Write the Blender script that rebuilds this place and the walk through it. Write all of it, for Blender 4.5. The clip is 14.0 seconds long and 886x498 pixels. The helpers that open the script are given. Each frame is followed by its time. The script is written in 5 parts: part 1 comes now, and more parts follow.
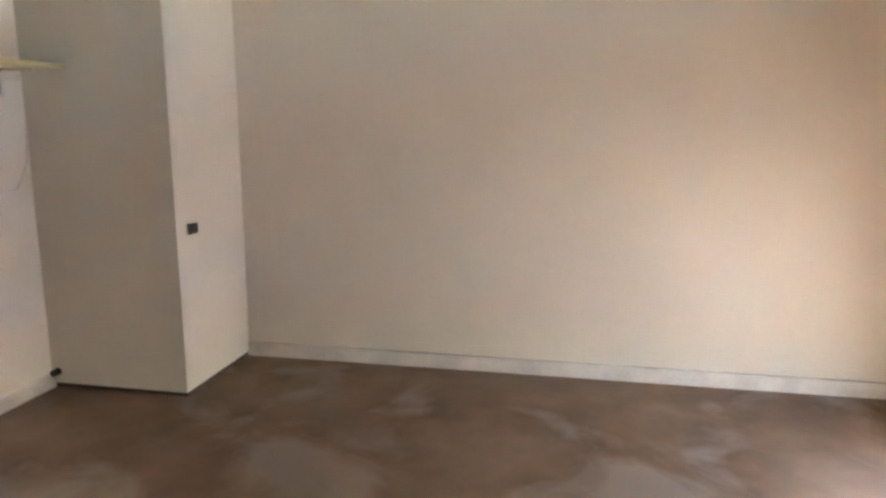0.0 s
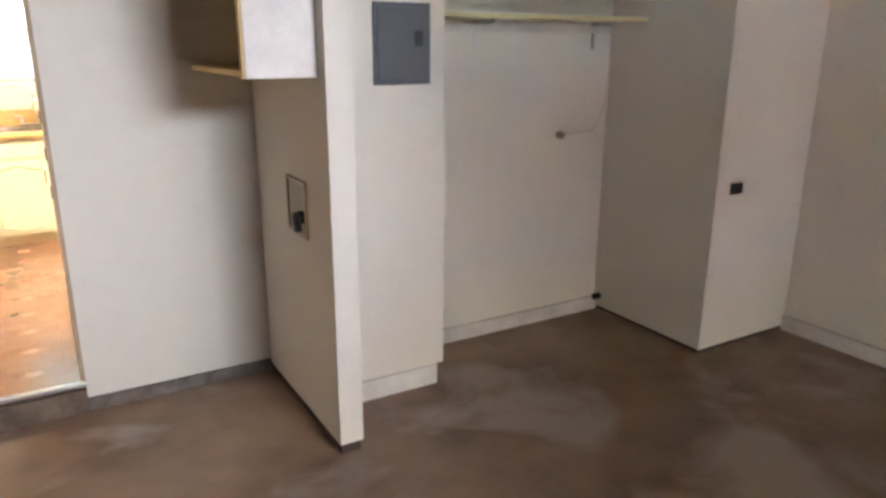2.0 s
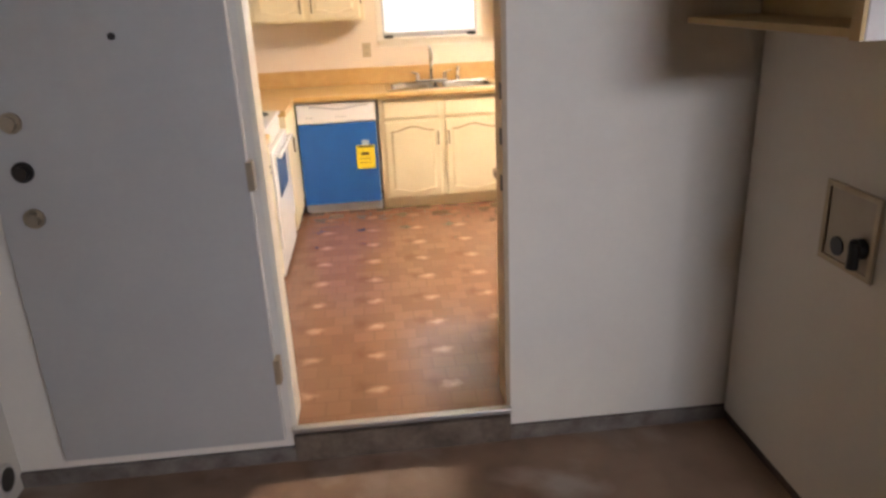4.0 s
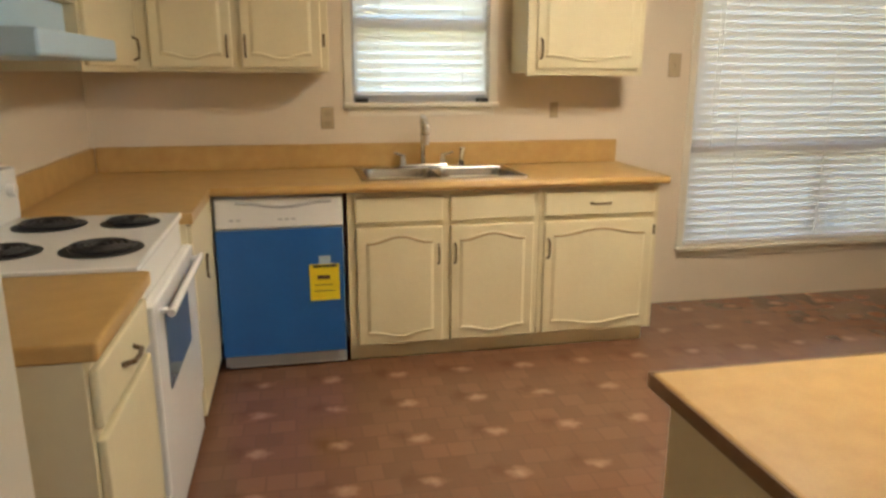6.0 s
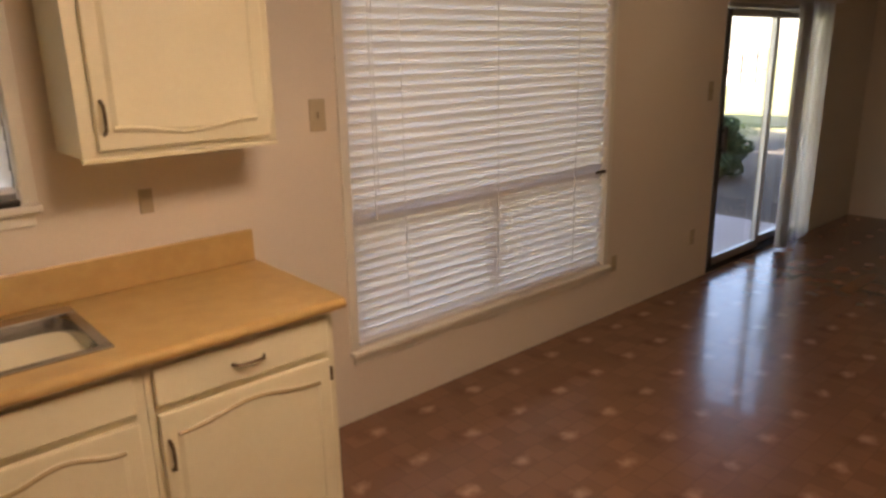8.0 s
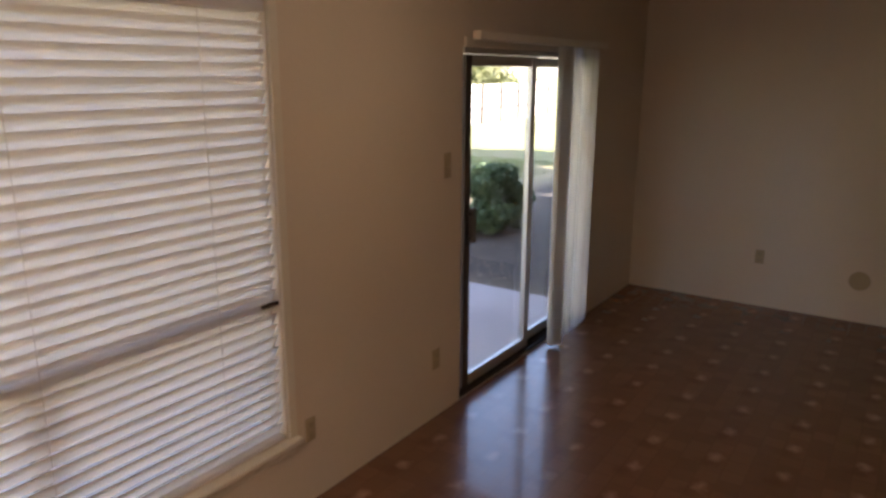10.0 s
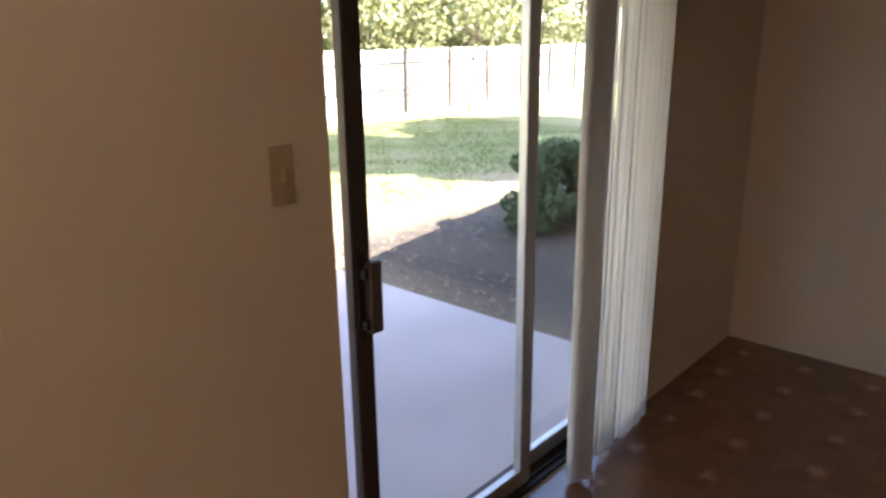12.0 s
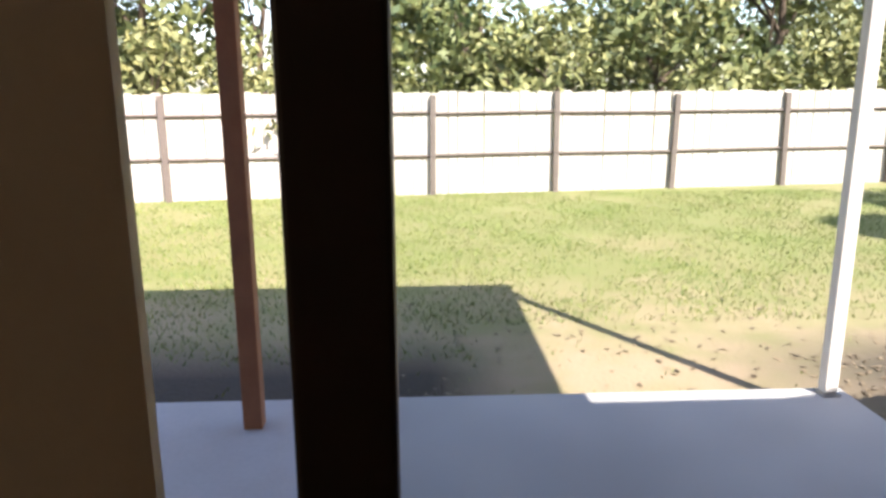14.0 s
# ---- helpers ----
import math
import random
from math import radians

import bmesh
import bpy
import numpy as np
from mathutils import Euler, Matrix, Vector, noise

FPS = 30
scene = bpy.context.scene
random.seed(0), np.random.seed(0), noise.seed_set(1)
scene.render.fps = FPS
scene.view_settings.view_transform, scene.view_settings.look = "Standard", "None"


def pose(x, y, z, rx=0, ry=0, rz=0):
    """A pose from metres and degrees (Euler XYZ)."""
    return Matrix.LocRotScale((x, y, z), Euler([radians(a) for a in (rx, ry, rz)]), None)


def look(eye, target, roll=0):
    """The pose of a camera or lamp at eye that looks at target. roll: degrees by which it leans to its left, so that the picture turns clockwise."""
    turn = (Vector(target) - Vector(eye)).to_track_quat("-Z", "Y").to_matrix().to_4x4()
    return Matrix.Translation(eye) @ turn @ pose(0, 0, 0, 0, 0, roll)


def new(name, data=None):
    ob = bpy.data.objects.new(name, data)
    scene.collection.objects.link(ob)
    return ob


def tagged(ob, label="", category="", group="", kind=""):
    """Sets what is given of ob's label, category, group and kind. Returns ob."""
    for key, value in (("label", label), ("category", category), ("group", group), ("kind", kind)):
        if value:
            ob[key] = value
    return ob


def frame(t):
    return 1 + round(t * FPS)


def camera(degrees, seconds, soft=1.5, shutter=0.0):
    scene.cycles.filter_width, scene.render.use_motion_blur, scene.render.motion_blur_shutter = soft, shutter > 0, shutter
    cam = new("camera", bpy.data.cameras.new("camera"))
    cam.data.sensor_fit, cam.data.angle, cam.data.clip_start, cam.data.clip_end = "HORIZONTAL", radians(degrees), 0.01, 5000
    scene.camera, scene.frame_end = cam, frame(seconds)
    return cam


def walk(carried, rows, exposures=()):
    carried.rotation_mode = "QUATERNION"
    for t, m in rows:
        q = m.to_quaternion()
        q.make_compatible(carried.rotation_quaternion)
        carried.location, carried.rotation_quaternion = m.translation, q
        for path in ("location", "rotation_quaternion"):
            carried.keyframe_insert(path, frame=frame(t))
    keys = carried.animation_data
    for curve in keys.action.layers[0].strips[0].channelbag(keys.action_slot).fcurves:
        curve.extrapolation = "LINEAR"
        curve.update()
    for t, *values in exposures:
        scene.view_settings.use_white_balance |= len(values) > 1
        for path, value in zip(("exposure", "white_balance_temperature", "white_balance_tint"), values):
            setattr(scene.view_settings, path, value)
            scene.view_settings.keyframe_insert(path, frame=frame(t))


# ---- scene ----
cam = camera(64.0, 14.0, soft=3.0)
PATH = [
    (0, (0.031, -6.812, 1.453), (1.959, -6.424, 1.089), 0.0),
    (0.5, (0.241, -6.492, 1.551), (2.000, -5.654, 1.098), -1.2),
    (1, (0.400, -6.625, 1.595), (1.851, -5.340, 1.103), -0.2),
    (1.5, (0.391, -6.898, 1.638), (1.582, -5.383, 1.104), -0.1),
    (2, (0.343, -7.11, 1.593), (1.319, -5.456, 1.036), 0.2),
    (2.5, (0.173, -7.031, 1.525), (0.995, -5.296, 0.964), 1.6),
    (3, (-0.03, -6.748, 1.567), (0.596, -4.957, 0.935), 1.6),
    (3.5, (-0.06, -6.439, 1.612), (0.331, -4.598, 0.934), -0.0),
    (4, (-0.028, -5.989, 1.616), (0.139, -4.119, 0.928), -2.6),
    (4.2, (-0.066, -5.782, 1.591), (0.046, -3.901, 0.921), -3.2),
    (6.3, (-0.2, -3.689, 1.416), (0.271, -1.804, 0.939), 0.1),
    (6.5, (-0.154, -3.527, 1.437), (0.393, -1.668, 0.941), -0.5),
    (7, (-0.027, -3.126, 1.501), (0.753, -1.365, 0.963), -1.3),
    (7.5, (0.156, -2.768, 1.591), (1.205, -1.153, 1.052), -0.9),
    (8, (0.396, -2.6, 1.722), (1.664, -1.152, 1.178), -1.1),
    (8.5, (0.686, -2.333, 1.85), (2.145, -1.082, 1.295), 0.5),
    (9, (0.947, -2.254, 1.883), (2.528, -1.135, 1.39), 0.2),
    (9.2, (1.168, -2.218, 1.896), (2.78, -1.133, 1.423), 0.1),
    (11.3, (3.579, -1.657, 1.759), (5.166, -0.56, 1.235), 1.0),
    (11.5, (3.78, -1.569, 1.741), (5.334, -0.428, 1.206), 0.7),
    (12, (4.292, -1.34, 1.694), (5.711, -0.053, 1.122), -0.7),
    (12.5, (4.776, -1.032, 1.602), (6.062, 0.395, 1.046), -3.1),
    (13, (5.136, -0.798, 1.577), (6.186, 0.813, 1.028), -3.2),
    (13.5, (5.354, -0.467, 1.476), (6.063, 1.334, 0.972), -1.8),
    (14, (5.519, -0.373, 1.491), (5.597, 1.575, 1.043), -0.3),
]
EXPOSURES = [
    (0.0, 6.25, 6200, 14), (1.0, 6.15, 6900, 14), (1.5, 6.15, 6500, 14), (2.0, 5.75, 6000, 14), (2.6, 5.3, 5900, 14), (3.0, 5.0, 5900, 14), (3.5, 4.9, 5600, 15), (4.2, 4.7, 6200, 18),
    (6.3, 3.4, 6150, 6), (6.9, 3.25, 6400, 12), (7.5, 3.05, 7000, 28), (8.2, 2.9, 7100, 26), (9.0, 2.75, 6800, 28), (11.3, 3.2, 6600, 28), (12.4, 3.15, 6500, 24), (13.0, 2.5, 6500, 22), (13.5, 2.1, 6500, 20), (14.0, 1.5, 6600, 20)]
walk(cam, [(t, look(eye, target, roll)) for t, eye, target, roll in PATH], EXPOSURES)

# ---- world and large lights ----
world = bpy.data.worlds.new("sky")
scene.world = world
world.use_nodes = True
sky = world.node_tree.nodes.new("ShaderNodeTexSky")
sky.sky_type, sky.sun_disc = "NISHITA", False
sky.sun_elevation, sky.sun_rotation = radians(43.0), radians(149.2)
world.node_tree.links.new(sky.outputs[0], world.node_tree.nodes["Background"].inputs[0])
world.node_tree.nodes["Background"].inputs[1].default_value = 0.15


def lamp(name, kind, matrix, power, colour, **more):
    data = bpy.data.lights.new(name, kind)
    data.energy, data.color = power, colour
    for key, value in more.items():
        if key == "angle":
            data.angle = value
        elif key == "size":
            data.shape, data.size, data.size_y = "RECTANGLE", value[0], value[1]
        elif key == "spread":
            data.spread = value
        elif key == "radius":
            data.shadow_soft_size = value
    ob = new(name, data)
    ob.matrix_world = matrix
    return ob


SUN_WAY = Vector((-0.47, 0.79, -0.857))
lamp("sun", "SUN", look((0, -20, 20), Vector((0, -20, 20)) + SUN_WAY), 5.0, (1.0, 0.95, 0.86), angle=radians(0.5))


# ---- materials ----
def mat(name, colour, rough=0.6, metal=0.0, dark=None, scale=8.0, amount=0.5, bump=0.0, bump_scale=60.0, fine=40.0, coat=0.0, random_tone=0.0):
    """Base colour broken up by large stains and fine grain, with a fine relief."""
    m = bpy.data.materials.new(name)
    m.use_nodes = True
    nodes, links = m.node_tree.nodes, m.node_tree.links
    p = nodes["Principled BSDF"]
    p.inputs["Roughness"].default_value, p.inputs["Metallic"].default_value = rough, metal
    p.inputs["Coat Weight"].default_value = coat
    dark = dark or tuple(c * 0.8 for c in colour)
    where = nodes.new("ShaderNodeNewGeometry")
    big, small, add = nodes.new("ShaderNodeTexNoise"), nodes.new("ShaderNodeTexNoise"), nodes.new("ShaderNodeMath")
    big.inputs["Scale"].default_value, small.inputs["Scale"].default_value = scale, fine
    big.inputs["Detail"].default_value, small.inputs["Detail"].default_value = 5, 3
    add.operation = "MULTIPLY_ADD"
    add.inputs[1].default_value = 0.35
    links.new(where.outputs["Position"], big.inputs["Vector"])
    links.new(where.outputs["Position"], small.inputs["Vector"])
    links.new(small.outputs["Fac"], add.inputs[0])
    links.new(big.outputs["Fac"], add.inputs[2])
    ramp = nodes.new("ShaderNodeMapRange")
    ramp.inputs["From Min"].default_value, ramp.inputs["From Max"].default_value = 0.45, 0.9
    ramp.inputs["To Max"].default_value = amount
    links.new(add.outputs[0], ramp.inputs["Value"])
    mix = nodes.new("ShaderNodeMix")
    mix.data_type = "RGBA"
    mix.inputs[6].default_value, mix.inputs[7].default_value = (*colour, 1), (*dark, 1)
    links.new(ramp.outputs["Result"], mix.inputs[0])
    last = mix.outputs[2]
    if random_tone:
        info, hsv, tone = nodes.new("ShaderNodeObjectInfo"), nodes.new("ShaderNodeHueSaturation"), nodes.new("ShaderNodeMapRange")
        tone.inputs["To Min"].default_value, tone.inputs["To Max"].default_value = 1 - random_tone, 1 + random_tone
        links.new(info.outputs["Random"], tone.inputs["Value"])
        links.new(tone.outputs["Result"], hsv.inputs["Value"])
        links.new(last, hsv.inputs["Color"])
        last = hsv.outputs["Color"]
    links.new(last, p.inputs["Base Color"])
    if bump:
        grain, relief = nodes.new("ShaderNodeTexNoise"), nodes.new("ShaderNodeBump")
        grain.inputs["Scale"].default_value, grain.inputs["Detail"].default_value = bump_scale, 4
        relief.inputs["Strength"].default_value, relief.inputs["Distance"].default_value = bump, 0.01
        links.new(where.outputs["Position"], grain.inputs["Vector"])
        links.new(grain.outputs["Fac"], relief.inputs["Height"])
        links.new(relief.outputs["Normal"], p.inputs["Normal"])
    return m


def glow(name, colour, strength):
    m = bpy.data.materials.new(name)
    m.use_nodes = True
    p = m.node_tree.nodes["Principled BSDF"]
    p.inputs["Base Color"].default_value = (*colour, 1)
    p.inputs["Emission Color"].default_value, p.inputs["Emission Strength"].default_value = (*colour, 1), strength
    return m


def glass(name, tint=(0.95, 0.98, 0.97)):
    """Thin clear glass: gloss grows towards grazing view, on both faces alike."""
    m = bpy.data.materials.new(name)
    m.use_nodes = True
    nodes, links = m.node_tree.nodes, m.node_tree.links
    nodes.remove(nodes["Principled BSDF"])
    clear, shine, mix, edge = nodes.new("ShaderNodeBsdfTransparent"), nodes.new("ShaderNodeBsdfGlossy"), nodes.new("ShaderNodeMixShader"), nodes.new("ShaderNodeLayerWeight")
    power, scale = nodes.new("ShaderNodeMath"), nodes.new("ShaderNodeMath")
    edge.inputs["Blend"].default_value = 0.5
    power.operation, power.inputs[1].default_value = "POWER", 5.0
    scale.operation, scale.inputs[1].default_value, scale.inputs[2].default_value = "MULTIPLY_ADD", 0.6, 0.025
    clear.inputs[0].default_value = (*tint, 1)
    shine.inputs["Roughness"].default_value = 0.0
    links.new(edge.outputs["Facing"], power.inputs[0])
    links.new(power.outputs[0], scale.inputs[0])
    links.new(scale.outputs[0], mix.inputs[0])
    links.new(clear.outputs[0], mix.inputs[1])
    links.new(shine.outputs[0], mix.inputs[2])
    links.new(mix.outputs[0], nodes["Material Output"].inputs[0])
    return m


def vinyl_floor():
    """Sheet vinyl: soft red-brown pavers, and in every 0.314 m repeat a pale chip beside a dark one."""
    m = mat("vinyl_sheet", (0.205, 0.10, 0.056), rough=0.26, bump=0.05, bump_scale=18, coat=0.3)
    nodes, links = m.node_tree.nodes, m.node_tree.links
    p = nodes["Principled BSDF"]
    where = next(n for n in nodes if n.type == "NEW_GEOMETRY")
    base = p.inputs["Base Color"].links[0].from_socket
    brick = nodes.new("ShaderNodeTexBrick")
    brick.inputs["Scale"].default_value = 1.0
    brick.inputs["Brick Width"].default_value, brick.inputs["Row Height"].default_value = 0.105, 0.105
    brick.inputs["Mortar Size"].default_value, brick.inputs["Mortar Smooth"].default_value = 0.006, 1.0
    brick.inputs["Color1"].default_value, brick.inputs["Color2"].default_value = (0.25, 0.125, 0.07, 1), (0.165, 0.078, 0.043, 1)
    brick.inputs["Mortar"].default_value = (0.15, 0.074, 0.043, 1)
    links.new(where.outputs["Position"], brick.inputs["Vector"])
    mix = nodes.new("ShaderNodeMix")
    mix.data_type, mix.blend_type = "RGBA", "MIX"
    mix.inputs[0].default_value = 0.5
    links.new(base, mix.inputs[6])
    links.new(brick.outputs["Color"], mix.inputs[7])
    # place within the repeat, from its middle, in metres, with ragged edges
    ragged, jitter = nodes.new("ShaderNodeTexNoise"), nodes.new("ShaderNodeVectorMath")
    ragged.inputs["Scale"].default_value, ragged.inputs["Detail"].default_value = 22, 3
    links.new(where.outputs["Position"], ragged.inputs["Vector"])
    jitter.operation = "MULTIPLY_ADD"
    jitter.inputs[1].default_value, jitter.inputs[2].default_value = (0.07, 0.07, 0.0), (-0.035, -0.035, 0.0)
    links.new(ragged.outputs["Color"], jitter.inputs[0])
    last = mix.outputs[2]
    for centre, squash, size, colour, share in (((2.345, -0.755), (1.0, 0.8), 0.06, (0.14, 0.06, 0.032, 1), 0.62), ((2.42, -0.785), (0.8, 1.1), 0.046, (0.42, 0.25, 0.16, 1), 0.68)):
        start, cell, middle, metres = (nodes.new("ShaderNodeVectorMath") for _ in range(4))
        start.operation, cell.operation, middle.operation, metres.operation = "MULTIPLY_ADD", "FRACTION", "SUBTRACT", "MULTIPLY"
        start.inputs[1].default_value = (1 / 0.314, 1 / 0.314, 0.0)
        start.inputs[2].default_value = (0.5 - centre[0] / 0.314, 0.5 - centre[1] / 0.314, 0.0)
        middle.inputs[1].default_value = (0.5, 0.5, 0.0)
        metres.inputs[1].default_value = (0.314 * squash[0], 0.314 * squash[1], 0.0)
        links.new(where.outputs["Position"], start.inputs[0])
        links.new(start.outputs[0], cell.inputs[0])
        links.new(cell.outputs[0], middle.inputs[0])
        links.new(middle.outputs[0], metres.inputs[0])
        off, far, spot, blend = nodes.new("ShaderNodeVectorMath"), nodes.new("ShaderNodeVectorMath"), nodes.new("ShaderNodeMapRange"), nodes.new("ShaderNodeMix")
        off.operation, far.operation = "ADD", "LENGTH"
        links.new(metres.outputs[0], off.inputs[0])
        links.new(jitter.outputs[0], off.inputs[1])
        links.new(off.outputs[0], far.inputs[0])
        spot.inputs["From Min"].default_value, spot.inputs["From Max"].default_value = size, size * 0.15
        spot.inputs["To Max"].default_value = share
        links.new(far.outputs["Value"], spot.inputs["Value"])
        blend.data_type = "RGBA"
        blend.inputs[7].default_value = colour
        links.new(spot.outputs["Result"], blend.inputs[0])
        links.new(last, blend.inputs[6])
        last = blend.outputs[2]
    links.new(last, p.inputs["Base Color"])
    return m


def stained_concrete():
    """Old garage slab: brown stains, pale scuffed patches and fine grit."""
    m = mat("stained_slab", (0.32, 0.215, 0.14), dark=(0.12, 0.065, 0.038), rough=0.5, scale=1.5, amount=1.0, fine=5, bump=0.15, bump_scale=70)
    nodes, links = m.node_tree.nodes, m.node_tree.links
    p = nodes["Principled BSDF"]
    where = next(n for n in nodes if n.type == "NEW_GEOMETRY")
    base = p.inputs["Base Color"].links[0].from_socket
    cloud, ramp, mix = nodes.new("ShaderNodeTexNoise"), nodes.new("ShaderNodeMapRange"), nodes.new("ShaderNodeMix")
    cloud.inputs["Scale"].default_value, cloud.inputs["Detail"].default_value, cloud.inputs["Distortion"].default_value = 1.5, 5, 0.5
    ramp.inputs["From Min"].default_value, ramp.inputs["From Max"].default_value = 0.53, 0.66
    ramp.inputs["To Max"].default_value = 0.65
    mix.data_type = "RGBA"
    mix.inputs[7].default_value = (0.42, 0.35, 0.29, 1)
    links.new(where.outputs["Position"], cloud.inputs["Vector"])
    links.new(cloud.outputs["Fac"], ramp.inputs["Value"])
    links.new(ramp.outputs["Result"], mix.inputs[0])
    links.new(base, mix.inputs[6])
    links.new(mix.outputs[2], p.inputs["Base Color"])
    return m


M = {
    "garage_wall": mat("garage_wall_paint", (0.68, 0.63, 0.55), rough=0.75, scale=1.2, amount=0.35, bump=0.12, bump_scale=90),
    "garage_trim": mat("garage_trim_paint", (0.66, 0.62, 0.58), rough=0.6, dark=(0.42, 0.38, 0.34), scale=6, amount=0.6),
    # dark brown picked for the unseen garage ceiling, so it bounces less light
    "dark_ceiling": mat("dark_brown_ceiling", (0.22, 0.15, 0.09), rough=0.85, scale=3, amount=0.6, bump=0.3),
    "curb": mat("curb_concrete", (0.19, 0.165, 0.14), rough=0.85, dark=(0.08, 0.06, 0.05), scale=9, amount=1.0, bump=0.3),
    "riser": mat("dirty_riser", (0.17, 0.125, 0.09), rough=0.85, dark=(0.05, 0.035, 0.025), scale=6, amount=1.0, bump=0.3),
    "house_wall": mat("house_wall_paint", (0.70, 0.60, 0.47), rough=0.6, scale=1.5, amount=0.25, bump=0.1, bump_scale=110),
    "ceiling": mat("ceiling_texture", (0.72, 0.68, 0.6), rough=0.85, scale=2, amount=0.2, bump=0.5, bump_scale=120),
    "trim": mat("trim_paint", (0.74, 0.68, 0.56), rough=0.4, scale=5, amount=0.25),
    "cabinet": mat("cabinet_paint", (0.74, 0.66, 0.44), rough=0.38, dark=(0.62, 0.52, 0.32), scale=3, amount=0.4, bump=0.04, bump_scale=40),
    # brown that puts the routed groove's shade into the colour
    "groove_shade": mat("cabinet_groove_shade", (0.40, 0.29, 0.14), rough=0.5, dark=(0.28, 0.19, 0.085), scale=9, amount=0.6),
    "worktop": mat("worktop_laminate", (0.56, 0.36, 0.13), rough=0.35, dark=(0.44, 0.26, 0.085), scale=14, amount=0.7, fine=160),
    "pull": mat("pull_bronze", (0.16, 0.11, 0.06), rough=0.4, metal=0.8),
    "white_enamel": mat("white_enamel", (0.8, 0.79, 0.77), rough=0.22, scale=4, amount=0.12),
    "grey_plastic": mat("grey_plastic", (0.45, 0.45, 0.46), rough=0.45),
    "black_plastic": mat("black_plastic", (0.02, 0.02, 0.02), rough=0.45),
    "blue_film": mat("blue_protective_film", (0.025, 0.13, 0.42), rough=0.3, dark=(0.02, 0.1, 0.34), scale=5, amount=0.6, bump=0.06, bump_scale=14),
    "yellow_tag": mat("yellow_paper", (0.82, 0.66, 0.02), rough=0.6, dark=(0.7, 0.5, 0.02), scale=20),
    "clear_tape": mat("clear_tape", (0.45, 0.55, 0.66), rough=0.2),
    "steel": mat("stainless_steel", (0.40, 0.39, 0.37), rough=0.22, metal=1.0, scale=20, amount=0.3),
    "chrome": mat("chrome", (0.75, 0.75, 0.74), rough=0.1, metal=1.0),
    "iron": mat("burner_iron", (0.025, 0.024, 0.024), rough=0.55),
    "oven_glass": mat("oven_glass", (0.13, 0.16, 0.22), rough=0.1),
    "panel_grey": mat("panel_grey_paint", (0.075, 0.08, 0.088), rough=0.5, scale=6, amount=0.3),
    "plate": mat("ivory_plate", (0.46, 0.36, 0.22), rough=0.4),
    "alu": mat("aluminium", (0.50, 0.49, 0.47), rough=0.38, metal=0.85, scale=9, amount=0.4),
    "handle_metal": mat("handle_metal", (0.11, 0.095, 0.085), rough=0.5, metal=0.3),
    # near jamb, near stile and meeting stile, darker than the door's other members
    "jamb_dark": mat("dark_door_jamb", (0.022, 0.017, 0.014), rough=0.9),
    "near_stile": mat("dark_door_stile", (0.06, 0.045, 0.036), rough=0.45, metal=0.3),
    "alu_dark": mat("darker_aluminium", (0.13, 0.12, 0.115), rough=0.45, metal=0.4, scale=9, amount=0.4),
    "pane": glass("window_glass"),
    "door_grey": mat("door_paint", (0.38, 0.37, 0.35), rough=0.5, scale=2.5, amount=0.35),
    "brass": mat("worn_brass", (0.36, 0.30, 0.22), rough=0.45, metal=0.7),
    "dark_metal": mat("dark_metal", (0.04, 0.035, 0.03), rough=0.5, metal=0.6),
    # near-black brown of the toe kicks and the strips below stub wall and column
    "dark_foot": mat("dark_foot_brown", (0.06, 0.04, 0.03), rough=0.9),
    "patio": mat("patio_concrete", (0.53, 0.51, 0.50), rough=0.8, dark=(0.40, 0.38, 0.37), scale=1.8, amount=0.7, bump=0.2, bump_scale=80),
    "brick": mat("exterior_brick", (0.33, 0.17, 0.11), rough=0.85, scale=12, amount=0.6, bump=0.4),
    "roof": mat("roof_shingle", (0.12, 0.10, 0.09), rough=0.9, scale=8, amount=0.6, bump=0.5),
    "post_wood": mat("stained_post", (0.36, 0.16, 0.075), rough=0.7, dark=(0.24, 0.1, 0.05), scale=9, amount=0.6, bump=0.2),
    "white_post": mat("white_post_paint", (0.8, 0.76, 0.72), rough=0.6, dark=(0.5, 0.4, 0.33), scale=7, amount=0.4),
    "fence_board": mat("weathered_board", (0.56, 0.52, 0.46), rough=0.85, dark=(0.42, 0.38, 0.33), scale=4, amount=0.6, random_tone=0.06),
    "fence_post": mat("fence_post_wood", (0.16, 0.13, 0.11), rough=0.9, scale=9, amount=0.6),
    "bark": mat("bark", (0.12, 0.085, 0.06), rough=0.95, scale=12, amount=0.7, bump=0.6, bump_scale=40),
    "pole": mat("pole_wood", (0.30, 0.2, 0.1), rough=0.9, scale=6),
    "timber": mat("edging_timber", (0.035, 0.03, 0.028), rough=0.9, bump=0.3),
    "bulb": glow("warm_bulb", (1.0, 0.84, 0.58), 0.85),
    # glow of the unseen ceiling light added to the kitchen
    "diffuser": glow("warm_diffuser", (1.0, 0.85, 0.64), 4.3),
    "vinyl": vinyl_floor(),
    "slab": stained_concrete(),
}


def leaf_material(name, light, deep):
    m = bpy.data.materials.new(name)
    m.use_nodes = True
    nodes, links = m.node_tree.nodes, m.node_tree.links
    p = nodes["Principled BSDF"]
    p.inputs["Roughness"].default_value = 0.6
    where, mix = nodes.new("ShaderNodeNewGeometry"), nodes.new("ShaderNodeMix")
    mix.data_type = "RGBA"
    mix.inputs[6].default_value, mix.inputs[7].default_value = (*deep, 1), (*light, 1)
    links.new(where.outputs["Random Per Island"], mix.inputs[0])
    links.new(mix.outputs[2], p.inputs["Base Color"])
    return m


